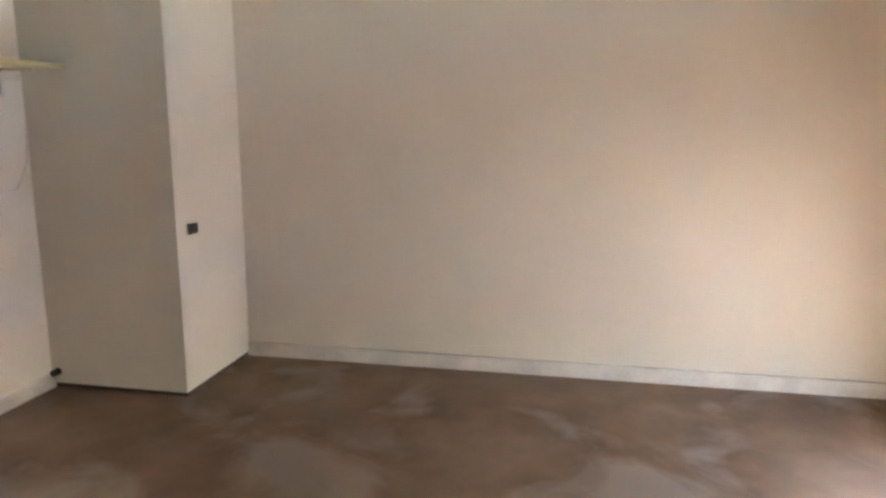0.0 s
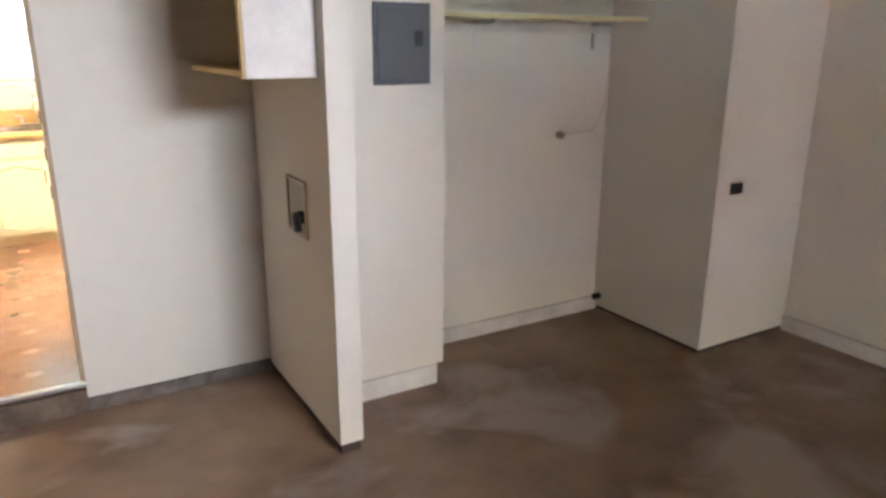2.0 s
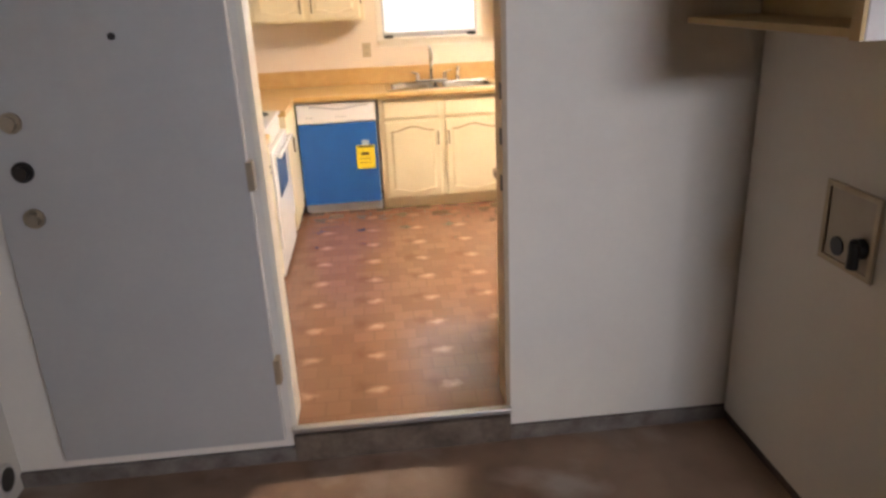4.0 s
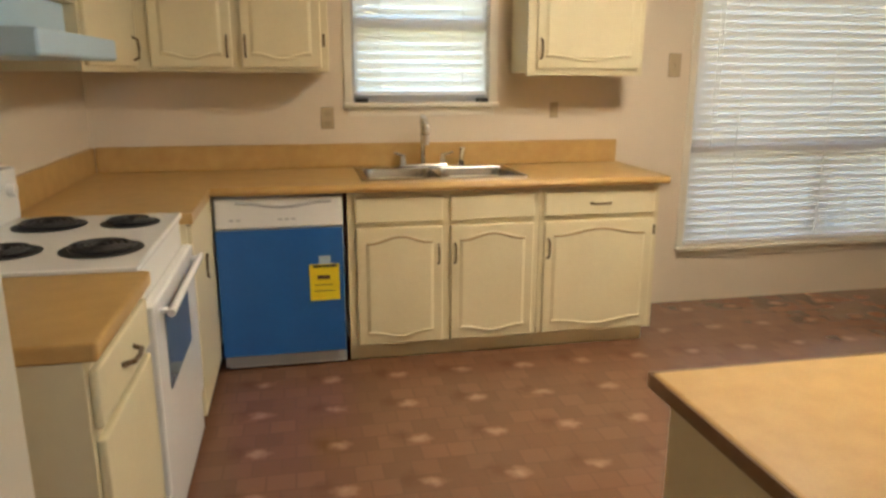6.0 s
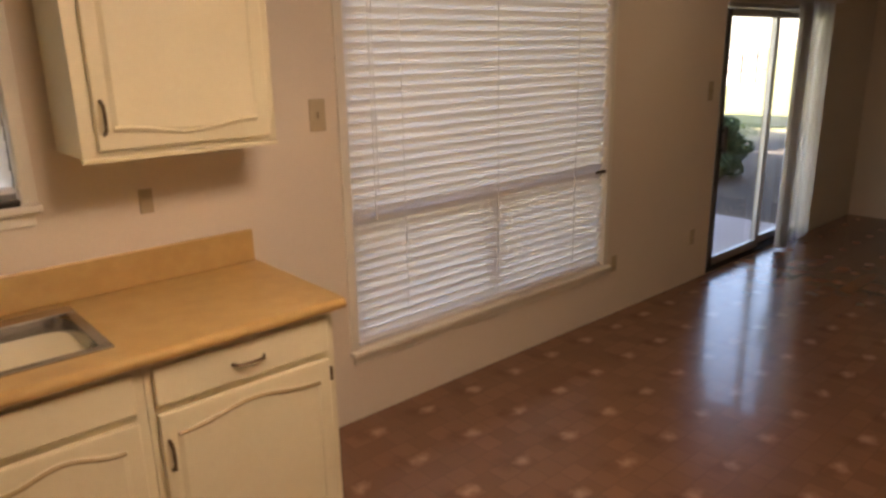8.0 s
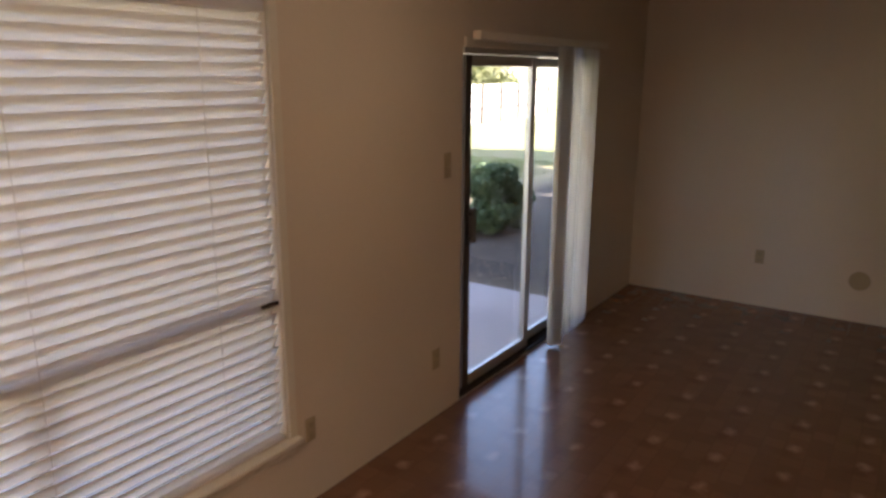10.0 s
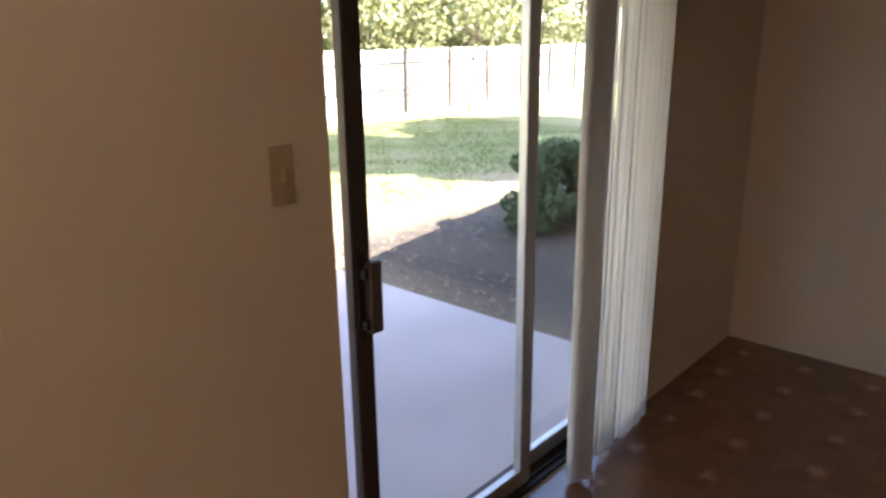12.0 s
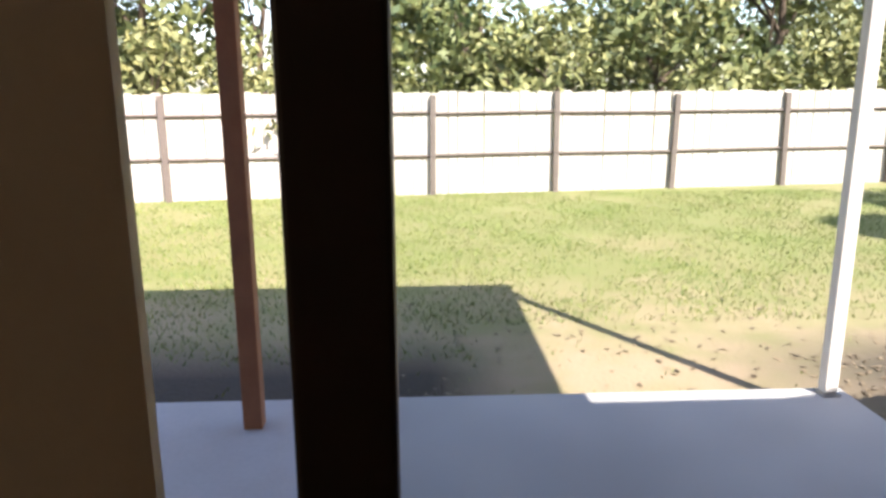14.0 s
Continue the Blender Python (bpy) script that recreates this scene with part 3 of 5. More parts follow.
def vent_hole():
    t = thing("dryer_vent", (-1.5, -3.64, -0.03), "round dark dryer vent low on the side wall", "vent")
    part("rim", rods(((-1.499, -3.64, -0.03), (-1.485, -3.64, -0.03), 0.06), seg=24), M["garage_trim"], t)
    part("hole", rods(((-1.484, -3.64, -0.03), (-1.481, -3.64, -0.03), 0.045), seg=24), M["black_plastic"], t)


vent_hole()


# ---- windows, blinds and the sliding door ----
def translucent(name, colour, share):
    m = mat(name, colour, rough=0.5, scale=5, amount=0.15)
    nodes, links = m.node_tree.nodes, m.node_tree.links
    p = nodes["Principled BSDF"]
    thin, mix = nodes.new("ShaderNodeBsdfTranslucent"), nodes.new("ShaderNodeMixShader")
    thin.inputs[0].default_value = (*colour, 1)
    mix.inputs[0].default_value = share
    links.new(p.outputs[0], mix.inputs[1])
    links.new(thin.outputs[0], mix.inputs[2])
    links.new(mix.outputs[0], nodes["Material Output"].inputs[0])
    return m


M["slat"] = translucent("blind_slat", (0.90, 0.86, 0.82), 0.52)
M["slat_thin"] = translucent("thin_blind_slat", (0.92, 0.90, 0.87), 0.75)
M["vane"] = translucent("blind_vane", (0.90, 0.88, 0.85), 0.75)


def window(name, spec, label, meeting, upright=None):
    x0, x1, z0, z1 = spec
    t = thing(name, ((x0 + x1) / 2, 0.08, z0), label, "window", kind="structure")
    f = 0.035
    part("window_frame", boxes((x0, x0 + f, 0.06, 0.11, z0, z1), (x1 - f, x1, 0.06, 0.11, z0, z1), (x0 + f, x1 - f, 0.06, 0.11, z0, z0 + f), (x0 + f, x1 - f, 0.06, 0.11, z1 - f, z1), bevel=0.003), M["alu"], t)
    part("meeting_rail", boxes((x0 + f, x1 - f, 0.055, 0.105, meeting - 0.03, meeting + 0.03), bevel=0.003), M["alu"], t)
    if upright:
        part("mullion", boxes((upright - 0.022, upright + 0.022, 0.06, 0.10, z0 + f, meeting - 0.031), bevel=0.003), M["alu"], t)
    for a, b in ((z0 + f, meeting - 0.03), (meeting + 0.03, z1 - f)):
        pane = part("pane", boxes((x0 + f, x1 - f, 0.082, 0.086, a, b)), M["pane"], t)
        pane.visible_shadow = False
    # reveal and casing
    part("window_sill", boxes((x0 - 0.05, x1 + 0.05, -0.045, 0.05, z0 - 0.028, z0 - 0.002), bevel=0.005), M["trim"], t)
    part("apron", boxes((x0 - 0.03, x1 + 0.03, -0.014, -0.001, z0 - 0.075, z0 - 0.03), bevel=0.003), M["trim"], t)
    for a, b in ((x0 - 0.045, x0 - 0.001), (x1 + 0.001, x1 + 0.045)):
        part("casing", boxes((a, b, -0.014, -0.001, z0 - 0.001, z1 + 0.045), bevel=0.003), M["trim"], t)
    part("casing", boxes((x0, x1, -0.014, -0.001, z1 + 0.001, z1 + 0.045), bevel=0.003), M["trim"], t)
    return t


window("window_1", SINK, "small window over the sink behind a white blind", 1.68)
window("window_2", WIDE, "wide window behind a white slatted blind", 0.975, 3.07)


def slat_mesh(name, length, width, tilt, material):
    """A thin bowed slat along x."""
    bm = bmesh.new()
    c, s = math.cos(tilt), math.sin(tilt)
    ring = []
    for u, h in ((-0.5, 0.0), (-0.25, 0.0022), (0.0, 0.003), (0.25, 0.0022), (0.5, 0.0), (0.25, 0.0005), (0.0, 0.001), (-0.25, 0.0005)):
        ring.append((u * width * c - h * s, u * width * s + h * c))
    a, b = [bm.verts.new((-length / 2, y, z)) for y, z in ring], [bm.verts.new((length / 2, y, z)) for y, z in ring]
    for k in range(8):
        bm.faces.new((a[k], a[(k + 1) % 8], b[(k + 1) % 8], b[k]))
    bm.faces.new(a[::-1])
    bm.faces.new(b)
    bmesh.ops.recalc_face_normals(bm, faces=bm.faces)
    mesh = bpy.data.meshes.new(name)
    bm.to_mesh(mesh)
    bm.free()
    mesh.materials.append(material)
    return mesh


def slatted_blind(spec, y, pitch, tilt, label, ladders, lift=0.0, wand=True, material="slat"):
    x0, x1, z0, z1 = spec
    t = thing("slatted_blind", ((x0 + x1) / 2, y, z0), label, "blind")
    part("head_rail", boxes((x0 + 0.008, x1 - 0.008, y - 0.028, y + 0.028, z1 - 0.045, z1 - 0.004), bevel=0.004), M["slat"], t)
    part("bottom_rail", boxes((x0 + 0.012, x1 - 0.012, y - 0.026, y + 0.026, z0 + lift + 0.006, z0 + lift + 0.024), bevel=0.004), M["slat"], t)
    mesh = slat_mesh("slat", x1 - x0 - 0.024, 0.070, tilt, M[material])
    z = z0 + lift + 0.05
    while z < z1 - 0.06:
        ob = new("slat", mesh)
        ob.parent = t
        ob.location = (random.uniform(-0.001, 0.001), 0, z - z0)
        ob.rotation_euler = (random.uniform(-0.012, 0.012), random.uniform(-0.0006, 0.0006), 0)
        z += pitch
    for x in ladders:
        part("ladder_cord", rods(((x, y - 0.027, z0 + lift + 0.02), (x, y - 0.027, z1 - 0.04), 0.0016), ((x, y + 0.027, z0 + lift + 0.02), (x, y + 0.027, z1 - 0.04), 0.0016), seg=6), M["slat"], t)
    if wand:
        part("pull_cord", rods(((x0 + 0.13, y - 0.04, 1.02), (x0 + 0.13, y - 0.034, z1 - 0.04), 0.002), ((x0 + 0.15, y - 0.04, 1.10), (x0 + 0.15, y - 0.034, z1 - 0.04), 0.002), ((x0 + 0.13, y - 0.04, 0.97), (x0 + 0.13, y - 0.04, 1.02), 0.006, 0.003), seg=6), M["slat"], t)


slatted_blind(SINK, 0.025, 0.047, radians(-61), "white faux-wood blind half tilted over the sink window", (0.25, 0.71), lift=0.03, wand=False, material="slat_thin")
slatted_blind(WIDE, 0.025, 0.0485, radians(-63), "white faux-wood blind nearly closed, lowered over the wide window", (2.44, 3.07, 3.72))


def window_clip(x, label):
    t = thing("blind_bracket", (x, -0.03, 1.262), label, "bracket")
    part("clip", boxes((x - 0.035, x + 0.035, -0.044, -0.016, 1.2605, 1.284), bevel=0.006), M["dark_metal"], t)


window_clip(0.145, "small dark hold-down bracket on the window sill")
window_clip(0.815, "small dark hold-down bracket on the window sill")


def sliding_door():
    x0, x1, z0, z1 = SLIDE
    t = thing("door_2", ((x0 + x1) / 2, 0.08, 0.0), "aluminium sliding glass door standing slightly open onto the patio", "sliding door", kind="structure")
    part("track", boxes((x0, x1, 0.01, 0.155, 0.0, 0.02), (x0, x1, 0.035, 0.042, 0.02, 0.034), (x0, x1, 0.085, 0.092, 0.02, 0.034)), M["dark_metal"], t, "dark worn bottom track")
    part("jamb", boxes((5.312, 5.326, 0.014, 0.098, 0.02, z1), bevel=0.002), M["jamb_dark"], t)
    part("jamb", boxes((x1 - 0.022, x1, 0.01, 0.155, 0.02, z1), bevel=0.002), M["alu"], t)
    part("head", boxes((x0 + 0.022, x1 - 0.022, 0.01, 0.155, z1 - 0.03, z1), bevel=0.002), M["alu"], t)
    # moving panel, slid a hand's width open
    a, b = 5.443, 6.285
    moving = part("panel_stile", boxes((a, a + 0.064, 0.025, 0.06, 0.036, z1 - 0.035), bevel=0.004), M["near_stile"], t, "dark stile with the handle")
    part("panel_stile", boxes((b - 0.065, b, 0.025, 0.06, 0.036, z1 - 0.035), bevel=0.004), M["alu"], t)
    part("panel_rail", boxes((a + 0.065, b - 0.066, 0.027, 0.058, 0.036, 0.105), bevel=0.003), M["alu"], t)
    part("panel_rail", boxes((a + 0.065, b - 0.066, 0.027, 0.058, z1 - 0.095, z1 - 0.035), bevel=0.003), M["alu"], t)
    pane = part("pane", boxes((a + 0.065, b - 0.066, 0.041, 0.045, 0.106, z1 - 0.096)), M["pane"], t)
    pane.visible_shadow = False
    # fixed panel
    c, d = 6.31, x1 - 0.023
    part("panel_stile", boxes((c, c + 0.05, 0.075, 0.11, 0.036, z1 - 0.035), bevel=0.004), M["alu_dark"], t, "dark meeting stile")
    part("panel_stile", boxes((d - 0.045, d, 0.075, 0.11, 0.036, z1 - 0.035), bevel=0.004), M["alu"], t)
    part("panel_rail", boxes((c + 0.051, d - 0.046, 0.077, 0.108, 0.036, 0.105), bevel=0.003), M["alu"], t)
    part("panel_rail", boxes((c + 0.051, d - 0.046, 0.077, 0.108, z1 - 0.095, z1 - 0.035), bevel=0.003), M["alu"], t)
    pane = part("pane", boxes((c + 0.051, d - 0.046, 0.091, 0.095, 0.106, z1 - 0.096)), M["pane"], t)
    pane.visible_shadow = False
    h = part("handle", boxes((a + 0.03, a + 0.072, -0.012, 0.018, 0.925, 1.128), bevel=0.006), M["handle_metal"], t, "dark grey pull handle")
    part("grip_post", boxes((a + 0.015, a + 0.05, -0.004, 0.0245, 0.94, 0.965), (a + 0.015, a + 0.05, -0.004, 0.0245, 1.085, 1.11)), M["dark_metal"], t)
    part("latch_plate", boxes((a + 0.008, a + 0.03, 0.016, 0.0245, 0.91, 1.15), bevel=0.002), M["dark_metal"], t)
    part("casing", boxes((x0, x1, -0.014, -0.001, z1 + 0.002, z1 + 0.05), bevel=0.003), M["trim"], t)


sliding_door()


def vertical_blind():
    """Vanes gathered to the side of the sliding door, the first ones stacked, hung from a rail."""
    t = thing("vertical_blind", (6.75, -0.09, 2.03), "white vertical blind drawn aside beside the sliding door", "blind")
    part("head_rail", boxes((5.36, 7.12, -0.115, -0.065, 2.035, 2.08), bevel=0.004), M["trim"], t)
    stack = [(6.415 + 0.009 * k, -0.125 + 0.011 * k, radians(-34 + 3 * k)) for k in range(6)]
    spread = [(6.56 + 0.048 * k, -0.09, radians(13 + random.uniform(-5, 5))) for k in range(10)]
    for x, y, turn in stack + spread:
        bm = bmesh.new()
        c, s = math.cos(turn), math.sin(turn)
        w, foot = 0.045, 0.03 + random.uniform(-0.012, 0.008)
        rows = []
        for z in (foot, 1.0, 2.03):
            rows.append([bm.verts.new((x + u * w * c - h * s, y + u * w * s + h * c, z)) for u, h in ((-1, 0), (-0.5, 0.005), (0, 0.007), (0.5, 0.005), (1, 0))])
        for low, high in zip(rows, rows[1:]):
            for a in range(4):
                bm.faces.new((low[a], low[a + 1], high[a + 1], high[a]))
        bmesh.ops.solidify(bm, geom=bm.faces[:], thickness=0.0012)
        smooth(part("vane", bm, M["vane"], t))


vertical_blind()


# ---- kitchen ----
def cathedral(bm, x0, x1, z0, z1, y, depth, rise=0.035, slope=0.016, turn=None):
    """A raised panel with an arched top and a waved bottom edge, standing out towards -y."""
    pts = []
    n = 14
    for k in range(n + 1):
        u = k / n
        pts.append((x0 + (x1 - x0) * u, z0 + rise * 0.45 * (0.5 - 0.5 * math.cos(2 * math.pi * u)) * -1 + rise * 0.45))
    for k in range(n + 1):
        u = 1 - k / n
        pts.append((x0 + (x1 - x0) * u, z1 - rise + rise * (0.5 - 0.5 * math.cos(2 * math.pi * u))))
    cx, cz = (x0 + x1) / 2, (z0 + z1) / 2
    sx, sz = 1 - 2 * slope / (x1 - x0), 1 - 2 * slope / (z1 - z0)
    outer = [bm.verts.new((x, y, z)) for x, z in pts]
    inner = [bm.verts.new((cx + (x - cx) * sx, y - depth, cz + (z - cz) * sz)) for x, z in pts]
    m = len(pts)
    for k in range(m):
        bm.faces.new((outer[k], outer[(k + 1) % m], inner[(k + 1) % m], inner[k]))
    bm.faces.new(inner[::-1])
    return bm


def groove(bm, x0, x1, z, y, rise, sign=1):
    """A routed moulding line across a door, arched in the middle."""
    n = 16
    pts = []
    for k in range(n + 1):
        u = k / n
        bell = (0.5 - 0.5 * math.cos(2 * math.pi * u)) ** 1.3
        pts.append((x0 + (x1 - x0) * u, y, z + sign * rise * bell))
    return pipe(bm, pts, 0.007, seg=6)


def pull(parent, x, y, z, upright=True, length=0.1):
    if upright:
        pts = [(x, y + 0.002, z - length / 2), (x, y - 0.022, z - length / 2 + 0.012), (x, y - 0.026, z), (x, y - 0.022, z + length / 2 - 0.012), (x, y + 0.002, z + length / 2)]
    else:
        pts = [(x - length / 2, y + 0.002, z), (x - length / 2 + 0.012, y - 0.022, z), (x, y - 0.026, z), (x + length / 2 - 0.012, y - 0.022, z), (x + length / 2, y + 0.002, z)]
    part("handle", pipe(bmesh.new(), pts, 0.006, seg=8), M["pull"], parent, "dark bronze handle")


def door_front(parent, x0, x1, z0, z1, y, hand, low_pull=False, has_pull=True):
    """An overlay door in the plane y, 20 mm thick, with a raised arched panel."""
    d = part("door", boxes((x0, x1, y - 0.02, y, z0, z1), bevel=0.006), M["cabinet"], parent)
    bm = bmesh.new()
    cathedral(bm, x0 + 0.045, x1 - 0.045, z0 + 0.04, z1 - 0.035, y - 0.0205, 0.008)
    part("raised_panel", bm, M["cabinet"], d)
    # top moulding browned to paint the shade below the arch; the bottom one plain
    part("top_moulding", groove(bmesh.new(), x0 + 0.05, x1 - 0.05, z1 - 0.075, y - 0.027, 0.032), M["groove_shade"], d, "arched moulding browned as the groove's shade")
    part("bottom_moulding", groove(bmesh.new(), x0 + 0.05, x1 - 0.05, z0 + 0.068, y - 0.027, 0.026, -1), M["cabinet"], d)
    if has_pull:
        x = x1 - 0.022 if hand == "r" else x0 + 0.022
        z = z0 + 0.10 if low_pull else z1 - 0.14
        pull(d, x, y - 0.02, z)
    return d


def drawer_front(parent, x0, x1, z0, z1, y, has_pull):
    d = part("drawer", boxes((x0, x1, y - 0.02, y, z0, z1), bevel=0.006), M["cabinet"], parent)
    if has_pull:
        pull(d, (x0 + x1) / 2, y - 0.02, (z0 + z1) / 2, upright=False, length=0.11)
    return d


def sink_cabinets():
    y = -0.60
    t = thing("sink_base_cabinet", (0.5, y, 0.0), "cream painted sink base cabinet with two arched doors", "cabinet")
    part("body", boxes((0.012, 0.975, y, -0.02, 0.085, 0.868)), M["cabinet"], t)
    part("toe_kick", boxes((0.012, 0.975, y + 0.05, y + 0.07, 0.0, 0.084)), M["cabinet"], t)
    for a, b, hand in ((0.05, 0.475, "r"), (0.515, 0.945, "l")):
        door_front(t, a, b, 0.095, 0.69, y, hand)
        drawer_front(t, a, b, 0.715, 0.842, y, False)
    t = thing("base_cabinet", (1.3, y, 0.0), "cream painted base cabinet with a drawer over an arched door", "cabinet")
    part("body", boxes((0.978, 1.625, y, -0.02, 0.085, 0.868)), M["cabinet"], t)
    part("toe_kick", boxes((0.978, 1.60, y + 0.05, y + 0.07, 0.0, 0.084)), M["cabinet"], t)
    door_front(t, 1.0, 1.595, 0.095, 0.69, y, "l")
    drawer_front(t, 1.0, 1.595, 0.715, 0.842, y, True)
    part("hinge", boxes((1.598, 1.61, y - 0.012, y - 0.001, 0.60, 0.65)), M["pull"], t)


sink_cabinets()


def corner_cabinets():
    t = thing("corner_base_cabinet", (-0.93, -0.9, 0.0), "cream painted corner base cabinet", "cabinet")
    part("body", boxes((-1.245, -0.625, -1.232, -0.02, 0.085, 0.868)), M["cabinet"], t)
    # toe kick in near-black brown, unlike the cream one of the sink cabinets
    part("toe_kick", boxes((-0.70, -0.68, -1.232, -0.58, 0.0, 0.084)), M["dark_foot"], t, "dark toe kick")
    part("filler", boxes((-0.624, -0.606, -1.228, -0.62, 0.086, 0.862), bevel=0.003), M["cabinet"], t)
    pull(t, -0.60, -0.9, 0.62)
    t = thing("end_base_cabinet", (-0.9, -2.25, 0.0), "cream painted base cabinet with a drawer, beside the stove", "cabinet")
    part("body", boxes((-1.245, -0.632, -2.55, -2.03, 0.085, 0.868)), M["cabinet"], t)
    part("toe_kick", boxes((-0.71, -0.69, -2.55, -2.03, 0.0, 0.084)), M["dark_foot"], t, "dark toe kick")
    part("door", boxes((-0.631, -0.612, -2.53, -2.05, 0.095, 0.69), bevel=0.006), M["cabinet"], t)
    part("drawer", boxes((-0.631, -0.612, -2.53, -2.05, 0.715, 0.842), bevel=0.006), M["cabinet"], t)
    part("handle", pipe(bmesh.new(), [(-0.613, -2.35, 0.778), (-0.589, -2.33, 0.778), (-0.585, -2.29, 0.778), (-0.589, -2.25, 0.778), (-0.613, -2.23, 0.778)], 0.006, seg=8), M["pull"], t, "dark bronze handle")


corner_cabinets()


M["jamb_dark_wood"] = mat("dark_edge_band", (0.24, 0.135, 0.055), rough=0.5, dark=(0.15, 0.08, 0.035), scale=14, amount=0.6)


def slab(xs, ys, z0, z1, keep):
    """One continuous board over the kept cells of a grid, with its cut-outs."""
    bm = bmesh.new()
    at = {(i, j): bm.verts.new((x, y, z0)) for i, x in enumerate(xs) for j, y in enumerate(ys)}
    for i in range(len(xs) - 1):
        for j in range(len(ys) - 1):
            if keep((xs[i] + xs[i + 1]) / 2, (ys[j] + ys[j + 1]) / 2):
                bm.faces.new((at[i, j], at[i + 1, j], at[i + 1, j + 1], at[i, j + 1]))
    bmesh.ops.delete(bm, geom=[v for v in bm.verts if not v.link_faces], context="VERTS")
    grown = bmesh.ops.extrude_face_region(bm, geom=bm.faces[:])["geom"]
    for v in grown:
        if isinstance(v, bmesh.types.BMVert):
            v.co.z = z1
    bmesh.ops.recalc_face_normals(bm, faces=bm.faces[:])
    return bm


def worktops():
    t = thing("worktop", (0.2, -0.3, 0.87), "tan speckled laminate worktop with a low backsplash, round the corner", "worktop")
    hx0, hx1, hy0, hy1 = 0.10, 0.92, -0.53, -0.09
    part("top", slab(sorted((-1.245, -0.60, hx0, hx1, 1.65)), (-1.235, -0.645, hy0, hy1, -0.004), 0.87, 0.91,
                     lambda x, y: not (hx0 < x < hx1 and hy0 < y < hy1) and (y > -0.645 or x < -0.60)), M["worktop"], t)
    part("front_edge", rods(((-0.60, -0.642, 0.89), (1.65, -0.642, 0.89), 0.0205), seg=14), M["worktop"], t)
    part("backsplash", boxes((-1.225, 1.64, -0.025, -0.0045, 0.911, 1.042), bevel=0.005), M["worktop"], t)
    part("backsplash", boxes((-1.245, -1.226, -1.235, -0.03, 0.911, 1.042), bevel=0.005), M["worktop"], t)
    t = thing("worktop", (-0.9, -2.25, 0.87), "tan speckled laminate worktop beside the stove", "worktop")
    part("top", boxes((-1.245, -0.60, -2.56, -2.022, 0.87, 0.91), bevel=0.008), M["worktop"], t)
    part("backsplash", boxes((-1.245, -1.226, -2.56, -2.03, 0.911, 1.045), bevel=0.005), M["worktop"], t)
    t = thing("worktop", (1.2, -3.0, 0.74), "tan laminate worktop of the low counter by the doorway", "worktop")
    part("top", boxes((0.545, 2.0, -3.395, -2.61, 0.741, 0.776), bevel=0.008), M["worktop"], t)
    part("front_edge", boxes((0.539, 0.5445, -3.39, -2.612, 0.739, 0.774), (0.54, 2.0, -2.6095, -2.603, 0.739, 0.774), bevel=0.002), M["jamb_dark_wood"], t, "darker edge band")
    t = thing("base_cabinet", (1.2, -3.0, 0.0), "cream painted low counter cabinet by the doorway", "cabinet")
    part("body", boxes((0.585, 1.98, -3.395, -2.65, 0.085, 0.739)), M["cabinet"], t)
    part("toe_kick", boxes((0.62, 1.98, -3.395, -2.70, 0.0, 0.084)), M["dark_foot"], t, "dark toe kick")
    part("end_panel", boxes((0.572, 0.584, -3.39, -2.655, 0.0, 0.737), bevel=0.003), M["cabinet"], t)


worktops()


def basin(bm, x0, x1, y0, y1, z0, z1):
    """A rounded open bowl."""
    rows = []
    for z, inset in ((z1, 0.0), (z1 - 0.02, 0.006), ((z0 + z1) / 2, 0.012), (z0 + 0.03, 0.022), (z0, 0.06)):
        ring = []
        for k in range(24):
            a = 2 * math.pi * k / 24
            c, s = math.cos(a), math.sin(a)
            e = 0.35
            px = math.copysign(abs(c) ** e, c)
            py = math.copysign(abs(s) ** e, s)
            ring.append(bm.verts.new(((x0 + x1) / 2 + px * ((x1 - x0) / 2 - inset), (y0 + y1) / 2 + py * ((y1 - y0) / 2 - inset), z)))
        rows.append(ring)
    for one, two in zip(rows, rows[1:]):
        for k in range(24):
            bm.faces.new((one[k], one[(k + 1) % 24], two[(k + 1) % 24], two[k]))
    bm.faces.new(rows[-1])
    return bm


